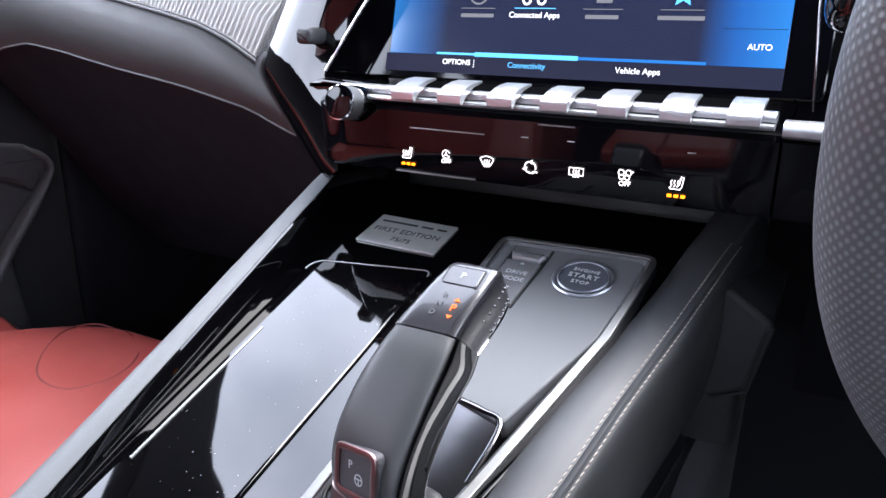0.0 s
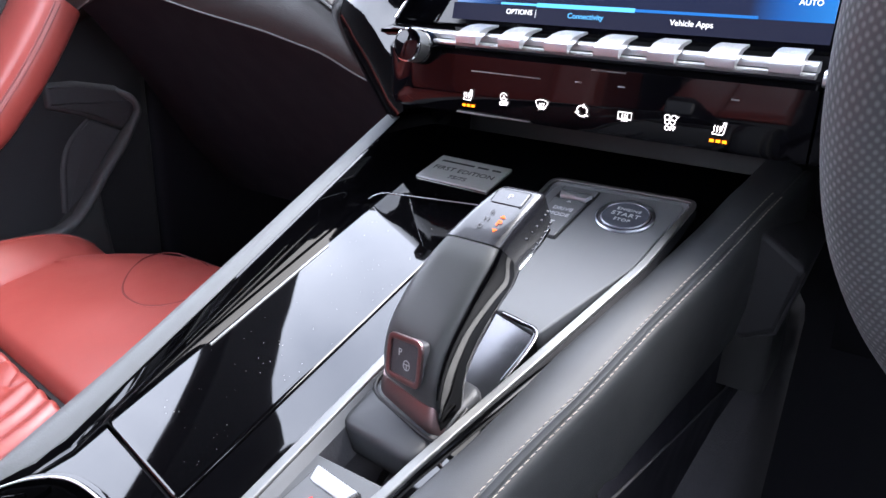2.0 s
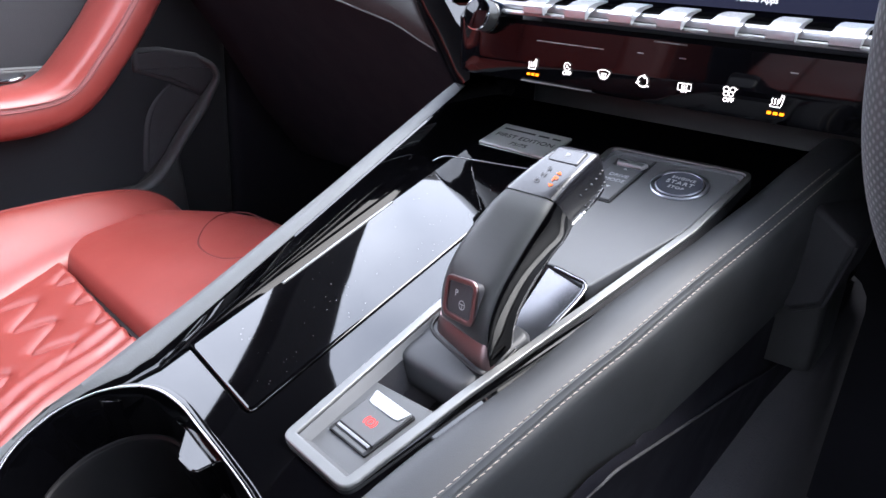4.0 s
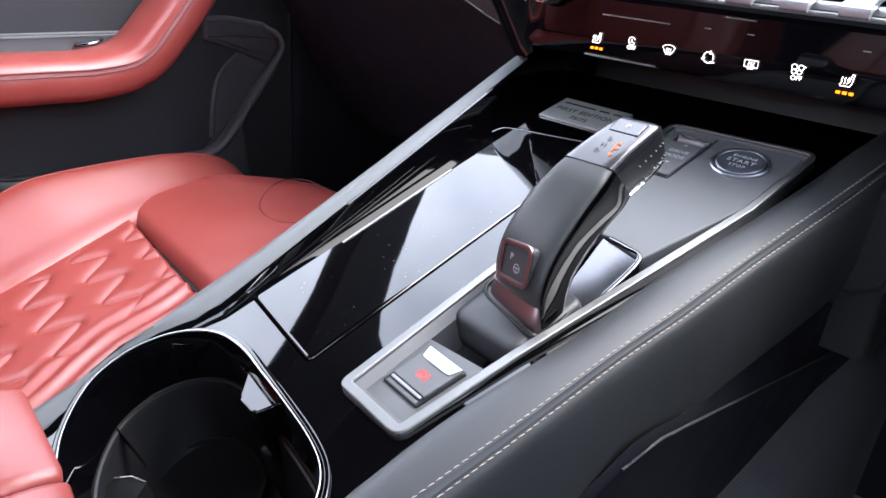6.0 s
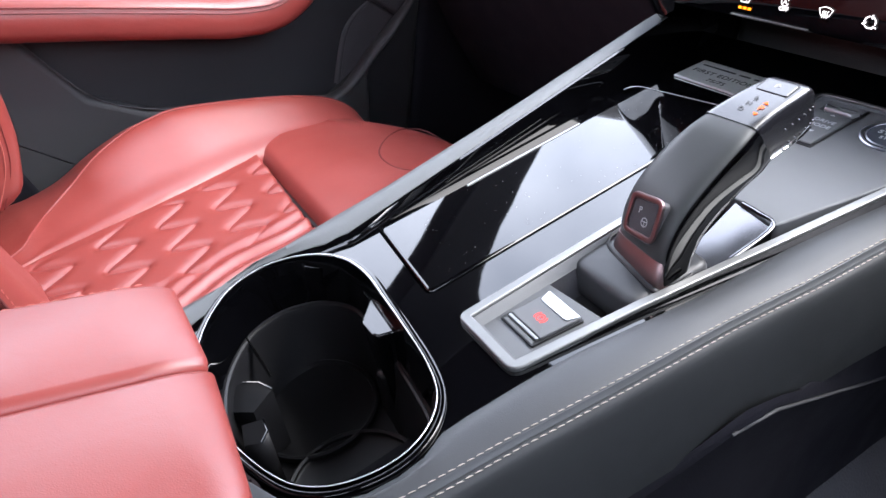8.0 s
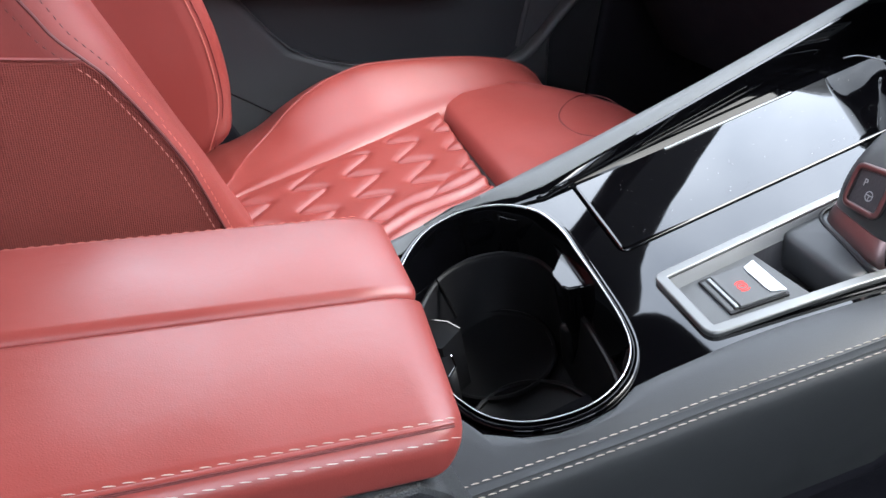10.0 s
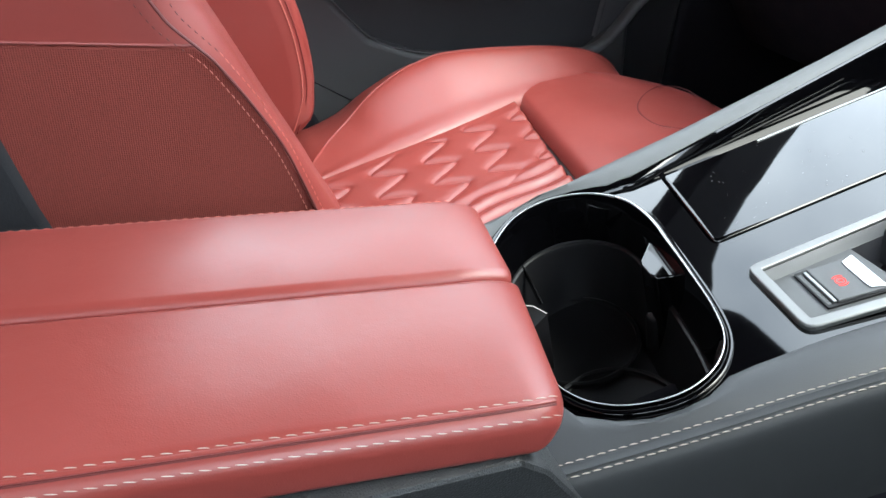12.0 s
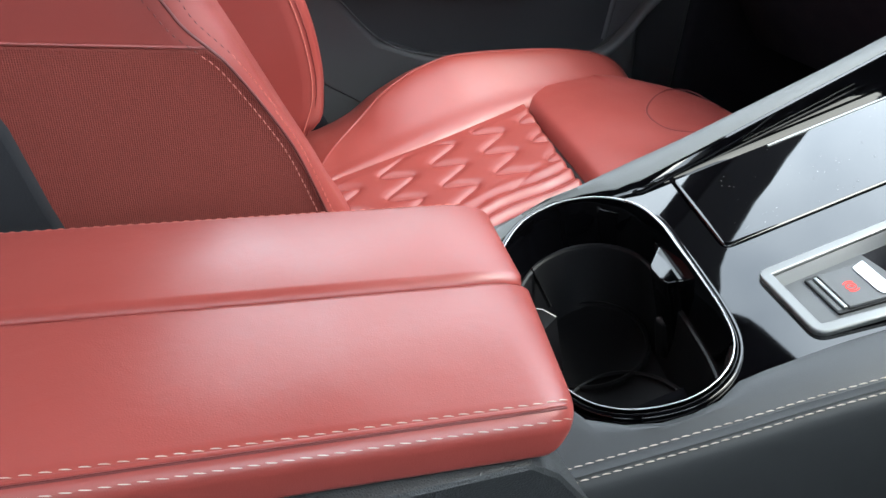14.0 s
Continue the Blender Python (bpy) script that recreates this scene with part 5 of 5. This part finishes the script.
def wheel_rim(radius, section, n=160):
    """A rim with slightly squared sides, a little less high than wide."""
    bm = bmesh.new()
    uv = bm.loops.layers.uv.new("UVMap")
    m = len(section)
    rows = []
    for k in range(n):
        a = 2 * math.pi * k / n
        ca, sa = math.cos(a), math.sin(a)
        x, y = radius * math.copysign(abs(ca) ** 0.888, ca), 0.955 * radius * math.copysign(abs(sa) ** 0.888, sa)
        rows.append([bm.verts.new(WHEEL @ Vector((x + u * ca, y + u * sa, v))) for u, v in section])
    girth = 2 * math.pi * 0.0175
    for k in range(n):
        for j in range(m):
            f = bm.faces.new((rows[k][j], rows[(k + 1) % n][j], rows[(k + 1) % n][(j + 1) % m], rows[k][(j + 1) % m]))
            for loop, (du, dv) in zip(f.loops, ((0, 0), (1, 0), (1, 1), (0, 1))):
                loop[uv].uv = ((k + du) / n * 2 * math.pi * radius, (j + dv) / m * girth)
    return bm


part("rim", wheel_rim(0.1723, oval(0.0165, 0.0185, 40)), PERF, wheel, "perforated black leather rim")
part("hub", lathe([(0.0, -0.05), (0.06, -0.05), (0.068, -0.02), (0.060, -0.005), (0.0, 0.0)], 40, WHEEL), PLASTIC, wheel, "black hub")
for a in (180, 0, 270):
    d = Vector((math.cos(radians(a)), math.sin(radians(a)), 0))
    part("spoke", sweep([WHEEL @ (d * r + Vector((0, 0, -0.015))) for r in (0.05, 0.10, 0.158)], oval(0.018, 0.008, 14, 3), WHEEL.to_3x3() @ Vector((0, 0, 1))), PIANO, wheel, "gloss black spoke")
part("column", sweep([(0.328, 0.44, 0.675), (0.328, 0.70, 0.60)], oval(0.045, 0.05, 20)), PLASTIC, wheel, "black steering column")
stalk = thing("indicator_stalk", (0.150, 0.498, 0.712), "gloss black indicator stalk behind the wheel", "stalk")
arm_path = spline([(0.290, 0.540, 0.700), (0.220, 0.520, 0.706), (0.175, 0.506, 0.710), (0.158, 0.500, 0.7115), (0.150, 0.4975, 0.712), (0.1455, 0.496, 0.7122)], 5)
swell = [1.0] * (len(arm_path) - 7) + [1.04, 1.0, 0.93, 0.82, 0.66, 0.42, 0.12]
part("lever", sweep(arm_path, oval(0.0115, 0.0105, 24, 2.4), scale=swell), PIANO, stalk, "gloss black rounded end")

# ---------------------------------------------------------------- driver's footwell
foot = thing("footwell_cover", (0.118, 0.64, 0.44), "dark plastic cover beside the console in the footwell", "footwell cover")
part("cover", slab(rpoly([(0.085, 0.500), (0.096, 0.489), (0.113, 0.486), (0.132, 0.496), (0.141, 0.540), (0.112, 0.560)], 0.006), -0.10, 0.0, 0.004, 3, Matrix(((1, 0, 0, 0), (0, 0, -1, 0.625), (0, 1, 0, 0), (0, 0, 0, 1)))), DOORTRIM, foot)
part("cover_edge", sweep([(0.113, 0.6235, 0.4870), (0.1315, 0.6235, 0.4968), (0.1405, 0.6235, 0.5390)], oval(0.0012, 0.0012, 8), up=(0, 1, 0)), DOORTRIM, foot, "thin raised edge")

# ---------------------------------------------------------------- passenger seat
seat = thing("passenger_seat", (-0.40, 0.30, 0.0), "red leather passenger seat with quilted cushion", "seat")
part("seat_base", slab(rpoly([(-0.62, -0.05), (-0.18, -0.05), (-0.20, 0.56), (-0.60, 0.56)], 0.05), 0.02, 0.27, 0.02, 3), PLASTIC, seat, "black plastic seat base")


def seg_dist(px, py, a, b):
    ax, ay, bx, by = *a, *b
    dx, dy = bx - ax, by - ay
    t = np.clip(((px - ax) * dx + (py - ay) * dy) / (dx * dx + dy * dy), 0, 1)
    return np.hypot(px - ax - t * dx, py - ay - t * dy)


SEAM = [(0.10, -0.450), (0.20, -0.479), (0.254, -0.4925), (0.311, -0.505), (0.3525, -0.516), (0.397, -0.529), (0.4274, -0.538), (0.472, -0.556), (0.60, -0.578)]


def quilt_z(x, y):
    return 0.308 + 0.062 * ((y - 0.10) / 0.35) - 0.008 * np.sin((x + 0.58) / 0.345 * np.pi)


def cushion_line(x):
    return 0.4425 - 0.125 * (x + 0.467)


def quilt():
    """The cushion's middle, with stitched-down zigzags pressed into it and soft pleats towards the console."""
    nx, ny = 300, 320
    X, F = np.meshgrid(np.linspace(-0.580, -0.235, nx), np.linspace(0, 1, ny))
    Y = 0.10 + (cushion_line(X) - 0.10) * F
    d = np.full(X.shape, 9.0)
    for row in range(-2, 6):
        x0, y0 = -0.4985 - 0.001 * row, 0.406 - 0.0570 * row
        pts = []
        for k in range(-3, 6):
            pts += [(x0 + 0.047 * k, y0 - 0.004 * k), (x0 + 0.035 + 0.047 * k, y0 - 0.048 - 0.004 * k)]
        soft = []
        for k in range(1, len(pts) - 1):
            a, p, b = (np.array(pts[k + j]) for j in (-1, 0, 1))
            soft += [tuple(p + (a - p) * 0.24), tuple(p + (a - p) * 0.10 + (b - p) * 0.035), tuple(p + (a - p) * 0.035 + (b - p) * 0.10), tuple(p + (b - p) * 0.24)]
        for a, b in zip(soft, soft[1:]):
            d = np.minimum(d, seg_dist(X, Y, a, b))
    u = X + 0.36 * (Y - 0.43)
    wide = np.clip((-0.392 - u) / 0.035, 0, 1)
    groove = np.exp(-(d / 0.0019) ** 2) * wide
    puff = (1 - np.exp(-(d / 0.0062) ** 2)) * wide
    pleat = (1 - wide) * 0.0021 * np.sin((u + 0.006 * np.sin(Y * 42)) * 285)
    seam = np.interp(Y, [s[0] for s in SEAM], [s[1] for s in SEAM])
    near = np.clip((X - seam) / 0.012, 0, 1)
    Z = quilt_z(X, Y) + (0.0017 * puff - 0.0014 * groove) * near + pleat
    edge = np.clip((Y - cushion_line(X) + 0.007) / 0.007, 0, 1)
    Z -= 0.009 * edge ** 2
    Z -= 0.02 * np.clip((seam - 0.004 - X) / 0.02, 0, 1)
    bm = bmesh.new()
    vs = [[bm.verts.new((X[j, i], Y[j, i], Z[j, i])) for i in range(nx)] for j in range(ny)]
    for j in range(ny - 1):
        for i in range(nx - 1):
            bm.faces.new((vs[j][i], vs[j][i + 1], vs[j + 1][i + 1], vs[j + 1][i]))
    return bm


part("quilted_panel", quilt(), RED, seat, "quilted red leather panel", 180)


def cushion_top(y):
    return float(np.interp(y, (0.452, 0.458, 0.470, 0.50, 0.55, 0.618, 0.660, 0.684), (0.355, 0.3660, 0.3730, 0.3800, 0.3865, 0.3890, 0.3840, 0.367)))


def front_cushion():
    rings = []
    for x in np.linspace(-0.580, -0.205, 19):
        e = min(1.0, (-0.215 - x) / 0.05)
        drop = 0.020 * (1 - math.sqrt(max(0.0, 1 - (1 - e) ** 2)))
        pull = 0.030 * max(0.0, (-0.47 - x) / 0.075) ** 2
        prof = [(0.452, 0.300), (0.4525, 0.348), (0.458, 0.3660), (0.470, 0.3730), (0.50, 0.3800), (0.55, 0.3865), (0.618 - pull, 0.3890), (0.660 - pull, 0.3840), (0.684 - pull, 0.3670), (0.693 - pull, 0.340), (0.688 - pull, 0.30), (0.665 - pull, 0.27), (0.50, 0.27)]
        skew = cushion_line(x) + 0.0012 - 0.452
        rings.append([(x, p.x + skew * max(0.0, min(1.0, (0.60 - p.x) / 0.14)), p.y - drop) for p in spline([(a, b, 0) for a, b in prof], 4, True)])
    return loft(rings)


thigh = part("front_cushion", front_cushion(), RED, seat, "smooth red leather front cushion", 60)
OVAL = [(-0.388, 0.578), (-0.403, 0.551), (-0.432, 0.547), (-0.463, 0.559), (-0.498, 0.594), (-0.518, 0.634), (-0.510, 0.658), (-0.472, 0.662), (-0.424, 0.641), (-0.395, 0.610)]
oval_path = [Vector((p.x, p.y, cushion_top(p.y) + 0.0003)) for p in spline([(x, y, 0) for x, y in OVAL], 7, True)]
# The pressed seam's shade is drawn as a dark red cord.
part("oval_seam", sweep(oval_path, oval(0.0011, 0.0007, 8), closed=True), REDDARK, thigh, "pressed oval seam")


def bolster(rows, seam_at, x_out, name, label):
    """A side bolster: rows give y, the ridge's x and z and the inner edge's z; a flat inner face rises from the seam to a piped ridge, the outer side rolls over."""
    rings = []
    for y, xr, zr, zin in rows:
        xs = seam_at(y)
        zin = min(quilt_z(xs, y) + 0.0005 if y < 0.455 else zin, zr + 0.004)

        def inner(f, g):
            return (xs + (xr - xs) * f, zin + (zr - zin) * g)
        roll = min(1.0, abs(x_out - xr) / 0.03)
        pts = [(xs, zin - 0.04), (xs, zin - 0.012), inner(0.10, 0.035), inner(0.34, 0.25), inner(0.66, 0.63), inner(0.90, 0.93), (xr, zr),
               (xr * 0.75 + x_out * 0.25, zr - 0.003 * roll), (xr * 0.4 + x_out * 0.6, zr - 0.009 * roll), (x_out * 0.93 + xr * 0.07, zr - 0.022), (x_out, zr - 0.050), (x_out, 0.24), (xs, 0.24)]
        rings.append([(p.x, y, p.y) for p in spline([(a, b, 0) for a, b in pts], 4, True)])
    fine = [spline([r[i] for r in rings], 5) for i in range(len(rings[0]))]
    ob = part(name, loft([list(r) for r in zip(*fine)]), RED, seat, label, 60)
    part("piping", sweep([p + Vector((0, 0, 0.0004)) for p in fine[24][3:-8]], oval(0.0012, 0.0011, 8)), RED, ob)
    return ob


OUTER_RIDGE = [(0.130, -0.486, 0.306, 0.298), (0.185, -0.500, 0.320, 0.308), (0.205, -0.528, 0.3255, 0.31), (0.222, -0.555, 0.3290, 0.32), (0.255, -0.588, 0.343, 0.32), (0.287, -0.608, 0.3655, 0.33), (0.322, -0.620, 0.3845, 0.336), (0.350, -0.627, 0.3945, 0.34), (0.386, -0.632, 0.4030, 0.350),
               (0.46, -0.636, 0.4055, 0.366), (0.535, -0.636, 0.4045, 0.377), (0.588, -0.634, 0.3975, 0.379), (0.618, -0.626, 0.3840, 0.370), (0.636, -0.614, 0.362, 0.348), (0.644, -0.60, 0.330, 0.32)]
bolster(OUTER_RIDGE, lambda y: table(SEAM, y), -0.664, "outer_bolster", "raised red leather side bolster")
INNER_RIDGE = [(0.130, -0.190, 0.302, 0.298), (0.19, -0.190, 0.314, 0.308), (0.25, -0.190, 0.332, 0.320), (0.32, -0.190, 0.366, 0.336), (0.39, -0.190, 0.381, 0.350), (0.46, -0.190, 0.385, 0.366), (0.53, -0.190, 0.383, 0.377), (0.585, -0.190, 0.380, 0.379), (0.618, -0.190, 0.374, 0.370), (0.636, -0.190, 0.355, 0.348), (0.642, -0.190, 0.33, 0.32)]
bolster(INNER_RIDGE, lambda y: -0.255 + 0.030 * max(0.0, min(1.0, (y - 0.45) / 0.15)), -0.165, "inner_bolster", "red leather side bolster")
# A black strip stands in for the shade between quilt and front cushion.
gap = part("cushion_gap_shade", sweep([(x, cushion_line(x) + 0.0015, 0.3505) for x in np.linspace(-0.565, -0.24, 9)], [(-0.003, -0.05), (0.003, -0.05), (0.003, 0.004), (-0.003, 0.004)]), HOLDER, seat)


def back_slab(x0, x1, front, back, r):
    """A backrest wing: a side outline between two planes, its edges well rounded."""
    poly = [Vector((p.x, p.y)) for p in spline([(a, b, 0) for a, b in front + back], 5, True)]
    Mx = Matrix(((0, 0, 1, 0), (1, 0, 0, 0), (0, 1, 0, 0), (0, 0, 0, 1)))
    return slab(poly, x0, x1, r, 6, Mx, 0.0, r)


front = [(0.178, 0.375), (0.158, 0.430), (0.131, 0.480), (0.104, 0.530), (0.080, 0.575), (0.045, 0.66), (0.015, 0.76)]
back_line = [(-0.02, 0.86), (-0.10, 0.90), (-0.18, 0.86), (-0.14, 0.65), (-0.09, 0.48), (-0.02, 0.33), (0.12, 0.31)]
part("inner_wing", back_slab(-0.320, -0.222, front, back_line, 0.028), RED, seat, "red leather backrest bolster")
front2 = [(0.200, 0.345), (0.212, 0.390), (0.207, 0.440), (0.192, 0.490), (0.160, 0.56), (0.11, 0.66), (0.06, 0.76)]
part("outer_wing", back_slab(-0.640, -0.545, front2, back_line, 0.028), RED, seat, "red leather backrest bolster")
for off, x, m in ((0.012, -0.5492, REDSEAM), (0.017, -0.5462, REDTHREAD)):
    line = spline([(x, y - off, z) for y, z in front2], 6)
    part("wing_seam", sweep(line, oval(0.0006, 0.0005, 8), up=(1, 0, 0)), m, seat)
front3 = [(0.130, 0.345), (0.110, 0.42), (0.085, 0.50), (0.06, 0.58), (0.04, 0.66), (0.01, 0.76), (-0.02, 0.84)]
part("backrest", back_slab(-0.56, -0.30, front3, back_line, 0.03), RED, seat, "red leather backrest")
fab = [(0.158, 0.405), (0.1462, 0.4311), (0.1360, 0.4567), (0.1262, 0.4788), (0.1110, 0.5034), (0.0925, 0.5297), (0.0822, 0.5388), (0.0136, 0.5425), (-0.10, 0.5480), (-0.06, 0.50), (-0.030, 0.47), (-0.008, 0.40), (0.05, 0.35)]
Mx = Matrix(((0, 0, 1, 0), (1, 0, 0, 0), (0, 1, 0, 0), (0, 0, 0, 1)))
part("side_fabric", slab(rpoly(fab, 0.004), -0.24, -0.2195, 0.0015, 3, Mx), FABRIC, seat, "woven red fabric side panel")
shell = [(0.020, 0.34), (-0.003, 0.42), (-0.012, 0.45), (-0.024, 0.50), (-0.045, 0.55), (-0.20, 0.68), (-0.22, 0.34)]
part("back_shell", slab(rpoly(shell, 0.01), -0.26, -0.2165, 0.006, 4, Mx), DOORTRIM, seat, "dark grey plastic back shell")
seam = [(-0.2185, y, z) for y, z in ((0.158, 0.405), (0.1468, 0.4311), (0.1366, 0.4567), (0.1268, 0.4788), (0.1117, 0.5034), (0.0931, 0.5297), (0.0835, 0.5396), (0.0703, 0.5523), (0.0613, 0.5657), (0.0355, 0.605), (0.015, 0.65))]
part("seam_groove", sweep(spline(seam, 6), oval(0.0009, 0.0012, 8), up=(1, 0, 0)), REDDARK, seat)
for side in (-1, 1):
    row = []
    for p in spline(seam, 8):
        off = 0.0056 + 0.0022 * max(0.0, min(1.0, (p.z - 0.53) / 0.03))
        row.append(p + Vector((0.0006, 0.85 * off * side * (0.6 if side > 0 and p.z < 0.5 else 1.0), 0.5 * off * side)))
    part("stitching", stitches([p for p in row if p.z < 0.537], 0.0034, 0.0012, 0.00032, up=(1, 0, 0)), REDTHREAD, seat, "pale red stitching")
    # Upper stitches: the shade of their holes is in the thread's colour.
    part("stitching", stitches([p for p in row if p.z >= 0.537], 0.0026, 0.0020, 0.00032, up=(1, 0, 0)), REDDARK, seat, "sunken stitching, dark red for the shade in its holes")
fold = spline([(-0.2192, 0.0835, 0.5405), (-0.2192, 0.0136, 0.5440), (-0.2192, -0.10, 0.5495)], 8)
part("fold_line", sweep(fold, oval(0.0009, 0.0009, 8), up=(1, 0, 0)), RED, seat)

# ---------------------------------------------------------------- passenger door
door = thing("passenger_door", (-0.75, 0.35, 0.0), "dark passenger door with red leather armrest, closed", "door")
part("door_panel", box(-0.80, -0.735, -0.10, 0.80, 0.05, 0.80, 0.015), DOORTRIM, door, "dark door panel")
path = [(-0.690, 0.00, 0.500), (-0.688, 0.25, 0.502), (-0.686, 0.40, 0.5005), (-0.686, 0.475, 0.5000), (-0.687, 0.530, 0.513), (-0.690, 0.577, 0.556), (-0.694, 0.618, 0.605), (-0.700, 0.650, 0.648)]
part("door_armrest", sweep(spline(path, 8), oval(0.026, 0.048, 24, 3), up=(1, 0, 0)), RED, door, "red leather door armrest")
for dz, m in ((0.009, REDSEAM), (0.0145, REDSEAM)):
    seam = spline([(x + 0.0472, y - dz * 0.9 * max(0.0, min(1.0, (y - 0.50) / 0.08)), z + dz * (1 - 0.5 * max(0.0, min(1.0, (y - 0.50) / 0.08)))) for x, y, z in path], 8)
    part("armrest_seam", sweep(seam, oval(0.0010, 0.0012, 8), up=(1, 0, 0)), m, door)
part("switch_panel", slab(rpoly([(0.02, 0.51), (0.53, 0.510), (0.552, 0.5405), (0.02, 0.545)], 0.006), -0.745, -0.722, 0.004, 3, Mx), SOFT, door, "grey door switch panel")
part("panel_edge", sweep([(-0.718, 0.02, 0.545), (-0.718, 0.35, 0.543), (-0.718, 0.550, 0.5405)], oval(0.0012, 0.0012, 8)), SOFT, door)
part("door_handle", sweep(spline([(-0.720, 0.478, 0.528), (-0.714, 0.486, 0.529), (-0.714, 0.500, 0.531), (-0.720, 0.508, 0.533)], 6), oval(0.003, 0.0025, 12)), SMOKE, door, "chrome door release")
rimline = [(-0.725, 0.200, 0.520), (-0.722, 0.240, 0.474), (-0.720, 0.312, 0.402), (-0.718, 0.380, 0.379), (-0.718, 0.50, 0.372), (-0.720, 0.640, 0.369), (-0.721, 0.712, 0.439), (-0.722, 0.762, 0.497), (-0.724, 0.771, 0.514), (-0.728, 0.764, 0.528), (-0.736, 0.745, 0.540)]
rim_path = spline(rimline, 8)
rim_size = [0.12 + 0.88 * max(0.0, min(1.0, (p.y - 0.42) / 0.2)) * max(0.35, min(1.0, (0.80 - p.y - max(0.0, p.z - 0.53) * 3) / 0.06)) for p in rim_path]
part("pocket_rim", sweep(rim_path, oval(0.007, 0.011, 16, 2.4), up=(1, 0, 0), scale=rim_size), POCKET, door, "grey rim of the door pocket")
part("pocket_hood", slab(rpoly([(0.650, 0.524), (0.703, 0.507), (0.733, 0.494), (0.754, 0.482), (0.774, 0.503), (0.774, 0.527), (0.747, 0.545), (0.690, 0.556), (0.650, 0.556)], 0.006), -0.748, -0.7295, 0.007, 5, Mx), DARK, door, "grey hood of the door pocket")
part("pocket_edge", sweep(spline([(-0.738, 0.704, 0.503), (-0.737, 0.678, 0.479), (-0.736, 0.664, 0.449), (-0.736, 0.657, 0.388)], 6), oval(0.005, 0.004, 10), up=(1, 0, 0)), DARK, door, "inner edge of the door pocket")
part("pocket_liner", slab(rpoly([(0.655, 0.375), (0.663, 0.449), (0.678, 0.481), (0.706, 0.5045), (0.757, 0.480), (0.712, 0.432), (0.665, 0.380)], 0.006), -0.745, -0.7335, 0.002, 3, Mx), DARK, door, "grey pocket liner")
low = [(-0.10, 0.06), (0.74, 0.06), (0.70, 0.42), (0.64, 0.372), (0.50, 0.370), (0.380, 0.377), (0.312, 0.399), (0.24, 0.472), (0.19, 0.52), (-0.10, 0.54)]
part("lower_panel", slab(rpoly(low, 0.01), -0.750, -0.716, 0.0095, 5, Mx), DOORGREY, door, "dark grey lower door panel")
foot = [(-0.10, 0.06), (0.70, 0.06), (0.68, 0.20), (0.40, 0.245), (0.300, 0.268), (0.272, 0.272), (0.250, 0.281), (0.236, 0.305), (0.222, 0.33), (-0.10, 0.36)]
part("door_foot", slab(rpoly(foot, 0.01), -0.735, -0.7120, 0.006, 4, Mx), BLACKTRIM, door, "black foot of the door")
